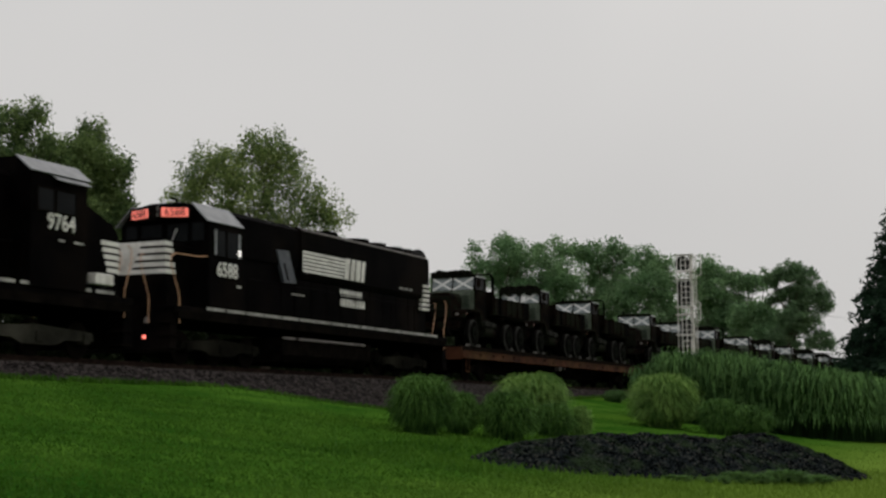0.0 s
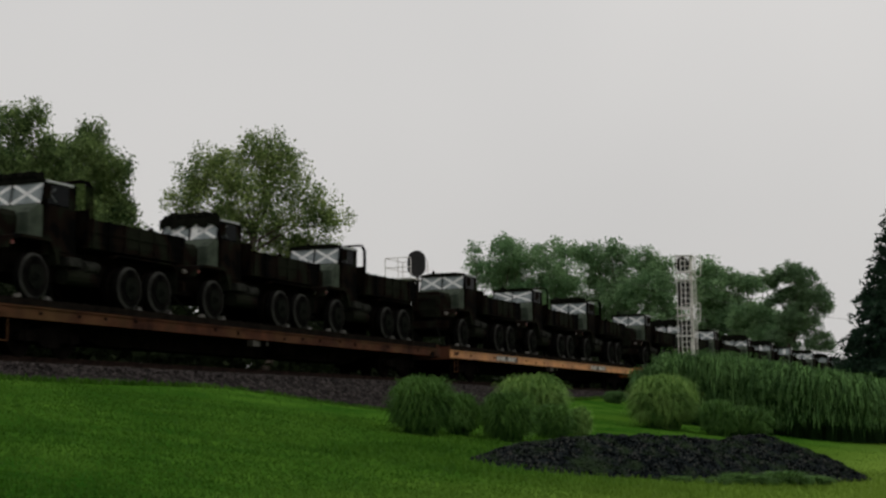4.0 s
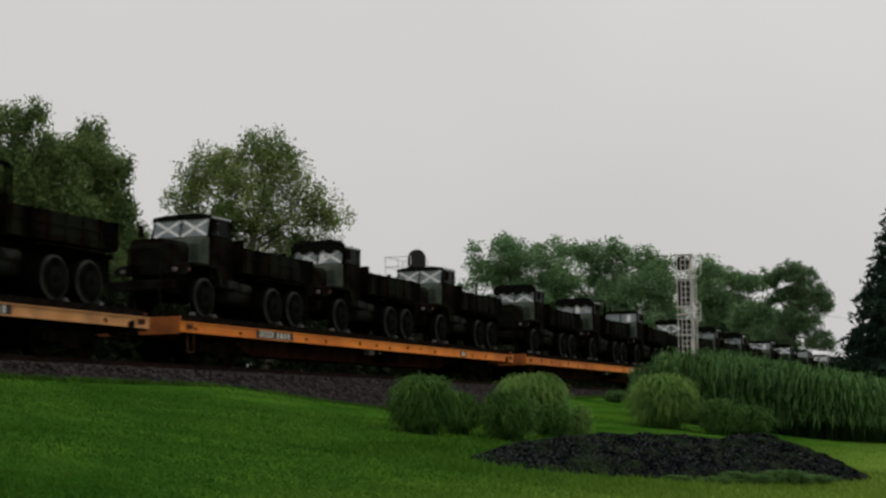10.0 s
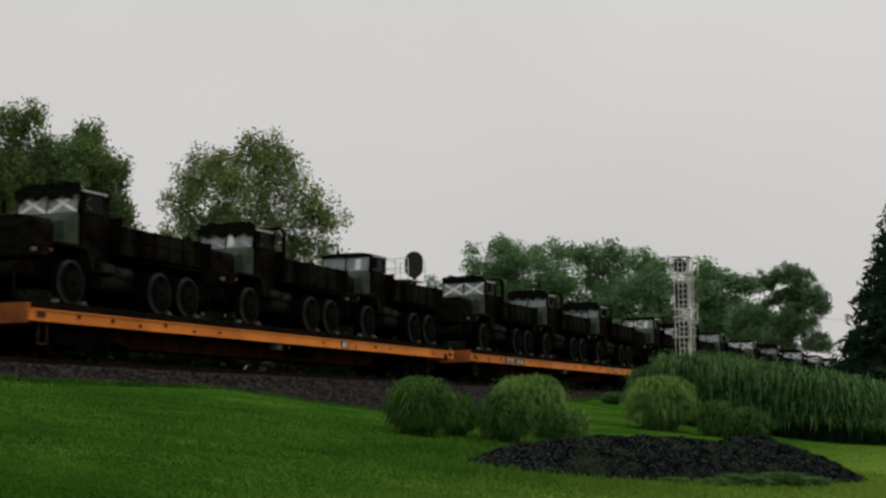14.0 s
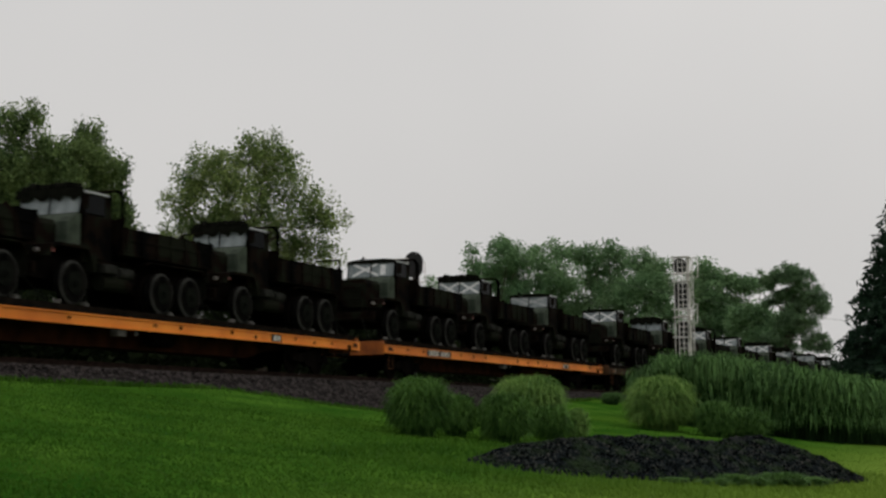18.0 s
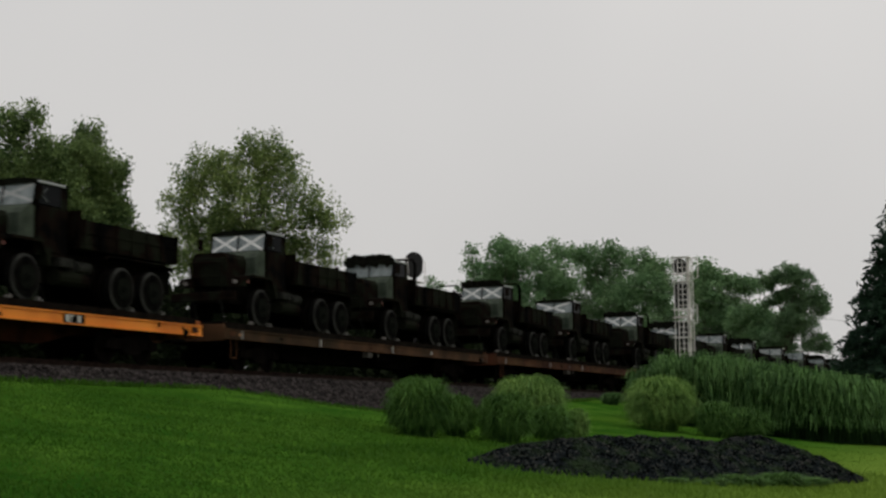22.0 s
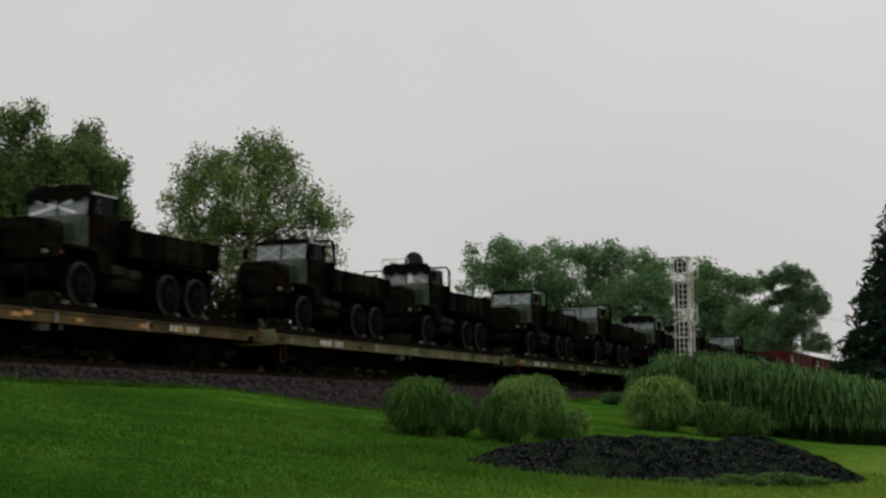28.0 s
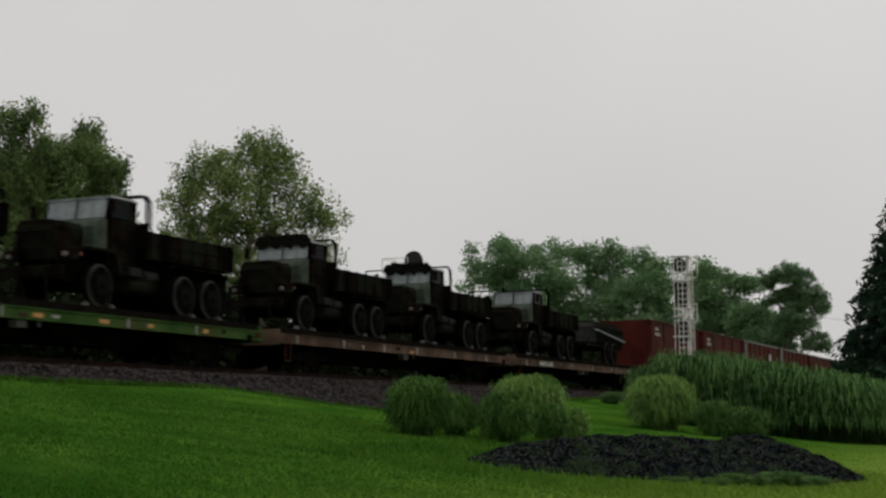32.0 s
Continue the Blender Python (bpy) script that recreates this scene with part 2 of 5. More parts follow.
M_MAROON = mat("dark_red_hopper_paint", (0.036, 0.007, 0.006), (0.085, 0.019, 0.014), rough=0.7, scale=0.6, stain=(0.05, 0.026, 0.018), bump=0.08, ior=1.12)
M_GREYEND = mat("grey_hopper_end", (0.09, 0.08, 0.077), (0.19, 0.17, 0.165), rough=0.7, scale=2.0, bump=0.08)
M_BARK = mat("tree_bark", (0.035, 0.027, 0.02), (0.11, 0.09, 0.07), rough=0.95, scale=3.0, bump=0.8, fine=20.0)
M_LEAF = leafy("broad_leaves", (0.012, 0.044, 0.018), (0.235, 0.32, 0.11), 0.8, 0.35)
# brighter copy of the broad leaves: one tree's stronger light is in it
M_LEAF_LIT = leafy("lit_broad_leaves", (0.026, 0.075, 0.026), (0.31, 0.385, 0.13), 0.8, 0.35)
# distance haze is put into the colour: paler leaves, less contrast
M_LEAF_HAZED = leafy("hazed_far_leaves", (0.085, 0.175, 0.08), (0.23, 0.35, 0.17), 0.25, 0.3)
# leaf green taken nearly to black for the gloom beneath the wagons
M_BRUSH_SHADED = leafy("shaded_brush_leaves", (0.006, 0.011, 0.004), (0.024, 0.035, 0.013))
# pine paled along with the hazed leaves
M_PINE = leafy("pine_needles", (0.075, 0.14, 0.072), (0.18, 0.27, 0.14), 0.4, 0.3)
M_SPRUCE = leafy("dark_spruce_needles", (0.007, 0.018, 0.012), (0.03, 0.06, 0.034))
M_CLUMP = leafy("ornamental_grass_blades", (0.024, 0.09, 0.016), (0.265, 0.42, 0.105), 0.8, 0.7, 0.12)
M_CLUMP_MID = leafy("mid_green_grass_blades", (0.012, 0.048, 0.011), (0.135, 0.26, 0.06), 0.8, 0.7, 0.12)
# darker copy of the clump grass: the nearer clumps' shade is painted in
M_CLUMP_SHADED = leafy("shaded_ornamental_grass_blades", (0.010, 0.042, 0.008), (0.11, 0.225, 0.046), 0.8, 0.6, 0.12)
M_REED = leafy("tall_reed_leaves", (0.010, 0.04, 0.012), (0.15, 0.285, 0.088), 0.8, 0.8, 0.15)
# nearly black: the shade low inside clumps and reeds is in this colour
M_STEM_SHADED = leafy("shaded_stems", (0.006, 0.018, 0.005), (0.022, 0.05, 0.014))
M_TAG = mat("tan_load_tag", (0.34, 0.16, 0.04), (0.5, 0.27, 0.09), rough=0.6, scale=6.0, bump=0.02)
M_OLDTAPE = mat("grimy_tape", (0.05, 0.053, 0.053), (0.11, 0.115, 0.115), rough=0.6, scale=9.0, bump=0.02)
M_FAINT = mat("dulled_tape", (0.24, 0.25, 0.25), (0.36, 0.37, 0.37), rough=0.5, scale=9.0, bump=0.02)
M_RED = glow("red_marker_light", (1.0, 0.18, 0.14), 3.0)
M_CABLAMP = glow("white_cab_lamp", (1.0, 0.95, 0.9), 0.9)
M_BOARD = glow("lit_number_board", (1.0, 0.22, 0.17), 0.62)
M_DIGIT = mat("dark_red_digits", (0.02, 0.003, 0.003), (0.03, 0.005, 0.004), rough=0.6, scale=4.0, bump=0.0)
M_WIRE = mat("black_cable", (0.02, 0.02, 0.02), (0.05, 0.05, 0.05), rough=0.7, bump=0.0)



def lit_yellow(m, y0, y1, colour):
    """Blend a yellower turf in over the level ground that lies on the near side of the bank; its fuller light is put
    into the colour.
    """
    n, l = m.node_tree.nodes, m.node_tree.links
    b = n["Principled BSDF"]
    src = b.inputs["Base Color"].links[0].from_socket
    tc, sep, mp, mx = n.new("ShaderNodeTexCoord"), n.new("ShaderNodeSeparateXYZ"), n.new("ShaderNodeMapRange"), n.new("ShaderNodeMix")
    wob = n.new("ShaderNodeTexNoise")
    wob.inputs["Scale"].default_value = 0.8
    l.new(tc.outputs["Object"], sep.inputs[0])
    l.new(tc.outputs["Object"], wob.inputs["Vector"])
    add = n.new("ShaderNodeMath")
    add.operation = "MULTIPLY_ADD"
    add.inputs[1].default_value = 2.0
    l.new(wob.outputs[0], add.inputs[0])
    l.new(sep.outputs["Y"], add.inputs[2])
    mp.inputs["From Min"].default_value, mp.inputs["From Max"].default_value = y0 + 1, y1 + 1
    mp.inputs["To Min"].default_value, mp.inputs["To Max"].default_value = 1.0, 0.0
    l.new(add.outputs[0], mp.inputs["Value"])
    mx.data_type = "RGBA"
    l.new(mp.outputs[0], mx.inputs["Factor"])
    l.new(src, mx.inputs["A"])
    mx.inputs["B"].default_value = (*colour, 1)
    for q in (b.inputs["Base Color"],) + tuple(x.inputs["Color"] for x in n if x.type == "BSDF_TRANSLUCENT"):
        l.new(mx.outputs["Result"], q)


lit_yellow(M_LAWN, 4.0, 9.0, (0.15, 0.232, 0.036))
lit_yellow(M_GRASS, 4.0, 9.0, (0.16, 0.245, 0.036))

# ---- building helpers ----
def box(bm, x0, x1, y0, y1, z0, z1, bevel=0.0):
    made = bmesh.ops.create_cube(bm, size=1.0)["verts"]
    for v in made:
        v.co = Vector(((x0 + x1) / 2 + v.co.x * (x1 - x0), (y0 + y1) / 2 + v.co.y * (y1 - y0), (z0 + z1) / 2 + v.co.z * (z1 - z0)))
    if bevel:
        edges = list({e for v in made for e in v.link_edges})
        bmesh.ops.bevel(bm, geom=edges, offset=bevel, segments=1, affect="EDGES")
    return bm


def rod(bm, a, b, r, sides=8, r2=None):
    a, b = Vector(a), Vector(b)
    turn = (b - a).to_track_quat("Z", "Y").to_matrix().to_4x4()
    bmesh.ops.create_cone(bm, cap_ends=True, segments=sides, radius1=r, radius2=r if r2 is None else r2, depth=(b - a).length,
                          matrix=Matrix.Translation((a + b) / 2) @ turn)
    return bm


def pipe(bm, points, r, sides=6):
    for a, b in zip(points, points[1:]):
        rod(bm, a, b, r, sides)
    return bm


def slab(bm, outline, y0, y1):
    """A prism: an outline in x and z, carried from y0 to y1."""
    near = [bm.verts.new((x, y0, z)) for x, z in outline]
    far = [bm.verts.new((x, y1, z)) for x, z in outline]
    bm.faces.new(near)
    bm.faces.new(far[::-1])
    for i in range(len(outline)):
        j = (i + 1) % len(outline)
        bm.faces.new((near[j], near[i], far[i], far[j]))
    bmesh.ops.recalc_face_normals(bm, faces=bm.faces[:])
    return bm


def loft(bm, outline, x0, x1):
    """A prism: an outline in y and z, carried from x0 to x1."""
    near = [bm.verts.new((x0, y, z)) for y, z in outline]
    far = [bm.verts.new((x1, y, z)) for y, z in outline]
    bm.faces.new(near)
    bm.faces.new(far[::-1])
    for i in range(len(outline)):
        j = (i + 1) % len(outline)
        bm.faces.new((near[j], near[i], far[i], far[j]))
    bmesh.ops.recalc_face_normals(bm, faces=bm.faces[:])
    return bm


def turned(bm, profile, axis_y, sides=20):
    """A body of revolution about the y axis: profile rows are (radius, y)."""
    rings = []
    for r, y in profile:
        rings.append([bm.verts.new((r * math.cos(2 * math.pi * i / sides), axis_y + y, r * math.sin(2 * math.pi * i / sides))) for i in range(sides)])
    for a, b in zip(rings, rings[1:]):
        for i in range(sides):
            j = (i + 1) % sides
            bm.faces.new((a[i], a[j], b[j], b[i]))
    bm.faces.new(rings[0][::-1])
    bm.faces.new(rings[-1])
    bmesh.ops.recalc_face_normals(bm, faces=bm.faces[:])
    return bm


def mesh_of(name, bm, material, smooth=False):
    me = bpy.data.meshes.new(name)
    bm.to_mesh(me)
    bm.free()
    me.materials.append(material)
    if smooth:
        for f in me.polygons:
            f.use_smooth = True
    return me


def part(name, bm, material, parent, label="", smooth=False):
    """Link a bmesh (or a ready mesh) as one mesh object under a thing or a part."""
    me = bm if isinstance(bm, bpy.types.Mesh) else mesh_of(name, bm, material, smooth)
    ob = new(name, me)
    ob.parent = parent
    if label:
        tagged(ob, label)
    return ob


def moved(ob, x, y, z):
    ob.location = (x, y, z)
    return ob


def B():
    return bmesh.new()


def from_arrays(name, verts, faces, material):
    """A mesh from rows of points and rows of equally many corners."""
    v, f = np.asarray(verts, dtype=np.float32), np.asarray(faces, dtype=np.int32)
    me = bpy.data.meshes.new(name)
    me.vertices.add(len(v))
    me.vertices.foreach_set("co", v.ravel())
    me.loops.add(f.size)
    me.loops.foreach_set("vertex_index", f.ravel())
    me.polygons.add(len(f))
    me.polygons.foreach_set("loop_start", np.arange(0, f.size, f.shape[1], dtype=np.int32))
    me.update(calc_edges=True)
    me.materials.append(material)
    return me


# ---- ground: one sheet with the bank rising to the railway ----
FOOT = ((-60, 2.5), (27, 2.53), (31, 2.5), (36.3, 2.5), (41.6, 2.12), (46.8, 1.85), (56, 2.1), (72, 2.6), (110, 2.6), (4000, 2.6))


def foot(x):
    return float(np.interp(x, [a for a, _ in FOOT], [b for _, b in FOOT]))


def ground_z(x, y):
    t = min(max((y - 3) / 18.5, 0), 1)
    base = foot(x) * t ** 1.1
    if y > 29:
        base += 0.9 * min((y - 29) / 14, 1)
    return base + 0.03 * noise.noise((x * 0.35, y * 0.5, 0)) * min(1, t * 3 + 0.3)


def grid_mesh(name, xs, ys, height, material):
    verts = [(x, y, height(x, y)) for y in ys for x in xs]
    w = len(xs)
    faces = [(j * w + i, j * w + i + 1, (j + 1) * w + i + 1, (j + 1) * w + i) for j in range(len(ys) - 1) for i in range(w - 1)]
    me = from_arrays(name, verts, faces, material)
    for f in me.polygons:
        f.use_smooth = True
    return me


xs = [-3000, -1200, -500, -200, -80, -40] + [-20 + 1.2 * i for i in range(105)] + [112, 125, 150, 200, 300, 500, 900, 1600, 3000]
ys = [-3000, -1000, -300, -100, -40, -20, -10] + [-5 + 0.6 * i for i in range(62)] + [34, 37, 40, 43, 48, 60, 80, 120, 200, 400, 1000, 3000]
ground = new("ground", grid_mesh("ground", xs, ys, ground_z, M_LAWN))
tagged(ground, "mown green lawn rising in a bank to the railway", "ground", kind="structure")


def ballast_z(x, y):
    off = abs(y - TRACK_Y)
    top = RAIL_Z - 0.19
    return min(top - 0.09, top - (off - 1.9) * 0.46) + 0.04 * noise.noise((x * 1.3, y * 1.5, 5))


bx = [-60 + 1.0 * i for i in range(200)] + [145, 160, 200, 260, 400, 800]
by = [TRACK_Y - 6.0 + 0.4 * i for i in range(31)]
ballast = new("ballast", grid_mesh("ballast", bx, by, ballast_z, M_BALLAST))
tagged(ballast, "grey-brown crushed stone ballast bank under the track", "ballast", kind="structure")


def pebble_mesh(name, spots, material, low, high, flat=0.7):
    """Many small rough stones: each a squashed octahedron with its own turn and size."""
    rng = np.random.default_rng(7)
    base = np.array([(1, 0, 0), (0, 1, 0), (-1, 0, 0), (0, -1, 0), (0, 0, 1), (0, 0, -1)], float)
    tri = np.array([(0, 1, 4), (1, 2, 4), (2, 3, 4), (3, 0, 4), (1, 0, 5), (2, 1, 5), (3, 2, 5), (0, 3, 5)])
    verts, faces = [], []
    for k, (x, y, z) in enumerate(spots):
        size = rng.uniform(low, high) * rng.uniform(0.6, 1.3, (6, 3))
        a = rng.uniform(0, 6.28)
        pts = base * size * (1, 1, flat)
        c, s = math.cos(a), math.sin(a)
        pts = np.stack([pts[:, 0] * c - pts[:, 1] * s + x, pts[:, 0] * s + pts[:, 1] * c + y, pts[:, 2] + z], 1)
        verts.append(pts)
        faces.append(tri + 6 * k)
    return from_arrays(name, np.concatenate(verts), np.concatenate(faces), material)


rng = np.random.default_rng(11)
spots = []
while len(spots) < 15000:
    x, y = rng.uniform(22, 78), rng.uniform(19.8, 24.2)
    z = ballast_z(x, y)
    if z > ground_z(x, y) - 0.02:
        spots.append((x, y, z + 0.01))
stones = new("ballast_stones", pebble_mesh("ballast_stones", spots, M_STONE, 0.035, 0.075))
tagged(stones, "loose grey crushed stones along the track shoulder", "gravel", kind="stuff")


# ---- railway track ----
track = tagged(new("railway_track"), "single railway track with rusty rails on timber ties", "track", kind="structure")
for side in (-0.75, 0.75):
    bm = B()
    y = TRACK_Y + side
    loft(bm, [(y - 0.07, RAIL_Z - 0.17), (y + 0.07, RAIL_Z - 0.17), (y + 0.07, RAIL_Z - 0.15), (y + 0.012, RAIL_Z - 0.13), (y + 0.012, RAIL_Z - 0.045),
              (y + 0.036, RAIL_Z - 0.035), (y + 0.036, RAIL_Z), (y - 0.036, RAIL_Z), (y - 0.036, RAIL_Z - 0.035), (y - 0.012, RAIL_Z - 0.045),
              (y - 0.012, RAIL_Z - 0.13), (y - 0.07, RAIL_Z - 0.15)], -60, 600)
    part("rail", bm, M_RAIL, track, "rusty steel rail")
tie = mesh_of("tie", box(B(), -0.115, 0.115, -1.3, 1.3, -0.17, 0.0, 0.012), M_TIE)
for i in range(180):
    moved(part("tie", tie, None, track), 16 + 0.53 * i, TRACK_Y, RAIL_Z - 0.172)


# ---- the train: everything is built at rest with x back along the train, z from the rail, the lawn side towards -y ----
def lettering(name, words, size, material, parent, m, label="", bold=0.004):
    cu = bpy.data.curves.new(name, "FONT")
    cu.body, cu.size, cu.align_x, cu.align_y, cu.extrude, cu.bevel_depth, cu.bevel_resolution = words, size, "CENTER", "CENTER", 0.002, bold, 0
    temp = bpy.data.objects.new(name, cu)
    scene.collection.objects.link(temp)
    bpy.context.view_layer.update()
    me = bpy.data.meshes.new_from_object(temp.evaluated_get(bpy.context.evaluated_depsgraph_get()))
    bpy.data.objects.remove(temp)
    me.materials.clear()
    me.materials.append(material)
    ob = part(name, me, None, parent, label)
    ob.matrix_basis = m
    return ob


def railwheel_mesh(r=0.46):
    bm = B()
    for side in (-1, 1):
        y = side * 0.75
        turned(bm, [(0.1, -0.08), (r + 0.025, -0.07 if side < 0 else 0.03), (r + 0.025, -0.03 if side < 0 else 0.07), (r, 0.0), (r - 0.06, 0.075 * 1), (0.16, 0.05), (0.12, 0.1)], y, 18)
    rod(bm, (0, -0.8, 0), (0, 0.8, 0), 0.08)
    return mesh_of("wheelset", bm, M_UNDER)


WHEELSET = railwheel_mesh()
SPINNING = []


def bogie(parent, x, axles, spread, side_z=0.55, rolls=True, paint=M_UNDER):
    """A freight or engine truck: side frames, springs, wheelsets."""
    bm = B()
    half = spread * (axles - 1) / 2
    for y in (-1.0, 1.0):
        slab(bm, [(-half - 0.35, side_z - 0.12), (-half - 0.3, side_z + 0.1), (-half * 0.6, side_z + 0.16), (0, side_z + 0.22), (half * 0.6, side_z + 0.16), (half + 0.3, side_z + 0.1),
                  (half + 0.35, side_z - 0.12), (half * 0.55, side_z - 0.14), (half * 0.35, side_z - 0.28), (-half * 0.35, side_z - 0.28), (-half * 0.55, side_z - 0.14)], y - 0.09, y + 0.09)
        for k in range(axles):
            box(bm, -half + k * spread - 0.14, -half + k * spread + 0.14, y - 0.15, y + 0.15, 0.34, 0.62, 0.02)
        for dx in (-0.16, 0.0, 0.16):
            rod(bm, (dx, y, 0.4), (dx, y, 0.66), 0.07)
    box(bm, -0.25, 0.25, -1.0, 1.0, 0.5, 0.78)
    frame_part = moved(part("bogie", bm, paint, parent, "grimy black steel bogie frame"), x, 0, 0)
    for k in range(axles):
        w = moved(part("wheelset", WHEELSET, None, frame_part), -half + k * spread, 0, 0.46)
        if rolls:
            SPINNING.append(w)
    return frame_part


def coupler(parent, x, way):
    bm = B()
    box(bm, min(x, x + way * 0.75), max(x, x + way * 0.75), -0.09, 0.09, 0.78, 0.96, 0.02)
    box(bm, min(x + way * 0.55, x + way * 0.85), max(x + way * 0.55, x + way * 0.85), -0.16, 0.16, 0.74, 1.0, 0.03)
    return part("coupler", bm, M_UNDER, parent)


def end_rails(parent, x, way):
    """The bent grab irons and steps at one end of a locomotive."""
    for y, low in ((-1.48, -0.15), (-0.78, 0.34), (0.78, 0.34), (1.48, -0.15)):
        bm = B()
        pipe(bm, [(x + way * low, y, 1.1), (x + way * low, y, 1.85), (x + way * (low + 0.06), y, 1.98), (x + way * (low + 0.36), y * 0.98, 2.66), (x + way * (low + 0.38), y * 0.97, 2.8),
                  (x + way * (low + 0.36), y * 0.97, 2.98), (x + way * (low + 0.24), y * 0.95, 3.05)], 0.015)
        part("handrail", bm, M_GOLD, parent, "worn gold-painted end handrail")
    for z in (0.35, 0.72, 1.1):
        for y in (-1.25, 1.25):
            part("step", box(B(), x - 0.25, x + 0.25, y - 0.22, y + 0.22, z, z + 0.04), M_UNDER, parent)


def side_rails(parent, x0, x1, step):
    for y in (-1.5, 1.5):
        n = int((x1 - x0) / step)
        for i in range(n + 1):
            part("stanchion", rod(B(), (x0 + i * step, y, 1.6), (x0 + i * step, y, 2.65), 0.018, 6), M_BLACK, parent)
        part("side_handrail", rod(B(), (x0, y, 2.65), (x1, y, 2.65), 0.018, 6), M_BLACK, parent)


def sill_dashes(parent, x0, x1, z, pitch=1.15, length=1.06):
    n = int((x1 - x0) / pitch)
    for i in range(n):
        for y in (-1.528, 1.528):
            a = x0 + i * pitch
            part("sill_stripe", box(B(), a, a + length, y - 0.004, y + 0.004, z, z + 0.09), M_DASH, parent, "white reflective sill stripe")


def locomotive_long():
    """The black six-axle unit with its short nose leading the flatcars' end of the pair; x = 0 at its front coupler."""
    e = tagged(new("diesel_locomotive"), "black six-axle diesel locomotive with white nose stripes and lit numbers", "locomotive", group="locomotives of the train")
    bm = B()
    box(bm, 0.85, 20.75, -1.5, 1.5, 1.42, 1.6, 0.02)
    part("underframe", bm, M_BLACK, e)
    part("side_skirt", box(B(), 1.0, 20.6, -1.515, 1.515, 1.24, 1.45), M_UNDER, e)
    part("pilot", slab(B(), [(0.7, 0.3), (0.85, 1.5), (1.1, 1.5), (1.1, 0.3)], -1.4, 1.4), M_BLACK, e)
    part("pilot", slab(B(), [(20.9, 0.3), (20.75, 1.5), (20.5, 1.5), (20.5, 0.3)], -1.4, 1.4), M_BLACK, e)
    sill_dashes(e, 2.5, 20.4, 1.55)
    # nose
    bm = loft(B(), [(-0.9, 1.6), (0.9, 1.6), (0.9, 3.4), (0.72, 3.58), (-0.72, 3.58), (-0.9, 3.4)], 1.25, 2.75)
    part("nose", bm, M_BLACK, e)
    for k in range(5):
        z = 2.56 + k * 0.2
        short = 0.12 if k == 2 else 0.0
        bm = B()
        box(bm, 1.238, 1.246, -0.9, 0.9, z, z + 0.13)
        box(bm, 1.246, 1.78 - 0.04 * k - short, -0.908, -0.902, z, z + 0.13)
        box(bm, 1.246, 1.78 - 0.04 * k, 0.902, 0.908, z, z + 0.13)
        part("nose_stripe", bm, M_WHITE, e, "broad white nose stripe")
    part("nose_emblem", slab(B(), [(1.0, 0.0), (1.35, 0.0), (1.75, 0.93), (1.0, 0.93)], 0, 0.006), M_WHITE, e).matrix_basis = pose(1.234, 0.62 + 1.0, 2.56, 0, 0, -90)
    # cab: sloped roof panels over each side
    cabo = loft(B(), [(-1.52, 1.6), (1.52, 1.6), (1.52, 4.18), (1.02, 4.7), (0.5, 4.8), (-0.5, 4.8), (-1.02, 4.7), (-1.52, 4.18)], 2.62, 4.62)
    part("cab", cabo, M_BLACK, e)
    for s in (-1, 1):
        # the panel's pale grey stands for the sky it reflects
        part("roof_panel", slab(B(), [(2.4, 0), (4.52, 0), (4.52, 0.025), (2.4, 0.025)], 0, 0.8), M_ROOFGREY, e, "sloped cab roof panel, sky reflection put into its pale grey").matrix_basis = (
            Matrix.Translation((0, s * 1.58, 4.15)) @ Matrix.Rotation(radians(46 if s < 0 else 134), 4, "X"))
        for x0, x1 in ((2.95, 3.5), (3.62, 4.3)):
            w = part("cab_window", box(B(), x0, x1, s * 1.535 - 0.01, s * 1.535 + 0.01, 3.2, 3.95), M_DARKGLASS, e, "dark cab side window")
            fr = B()
            for a, b_, c, d in ((x0 - 0.05, x0, 3.15, 4.0), (x1, x1 + 0.05, 3.15, 4.0), (x0, x1, 3.15, 3.2), (x0, x1, 3.95, 4.0)):
                box(fr, a, b_, s * 1.54 - 0.015, s * 1.54 + 0.015, c, d)
            part("frame", fr, M_BLACK, w)
            px = x0 - 0.06 if x0 < 3.5 else x1 - 0.03
            part("window_post", box(B(), px, px + 0.09, s * 1.55 - 0.012, s * 1.55 + 0.012, 3.2, 3.95), M_ROOFGREY, w, "pale window post")
    for y0, y1 in ((-1.35, -0.95), (-0.8, -0.1), (0.1, 0.8), (0.95, 1.35)):
        part("windscreen", box(B(), 2.6, 2.615, y0, y1, 3.62, 4.15), M_DARKGLASS, e)
    part("marker_lamp", box(B(), 4.22, 4.34, -1.585, -1.565, 3.28, 3.46), M_CABLAMP, e, "small lit white cab-side lamp")
    part("nose_handrail", pipe(B(), [(0.85, -1.35, 2.95), (1.0, -1.4, 3.08), (2.3, -1.4, 3.1), (2.62, -1.45, 3.14)], 0.017), M_GOLD, e, "gold-painted handrail beside the nose")
    part("wiper", pipe(B(), [(2.58, -0.2, 3.55), (2.56, -0.45, 4.0)], 0.012), M_TAPE, e)
    # lit number boards and headlights over the windscreen
    for y, turn in ((-0.6, 28), (0.62, -20)):
        m = Matrix.Translation((2.26, y + 0.04, 4.45)) @ Matrix.Rotation(radians(turn), 4, "Z")
        board = part("number_board", box(B(), 0.0, 0.14, -0.4, 0.4, -0.145, 0.145, 0.03), M_BOARD, e, "glowing pinkish-red number board")
        board.matrix_basis = m
        part("board_frame", box(B(), 0.02, 0.3, -0.47, 0.47, -0.2, 0.2, 0.02), M_BLACK, e).matrix_basis = m
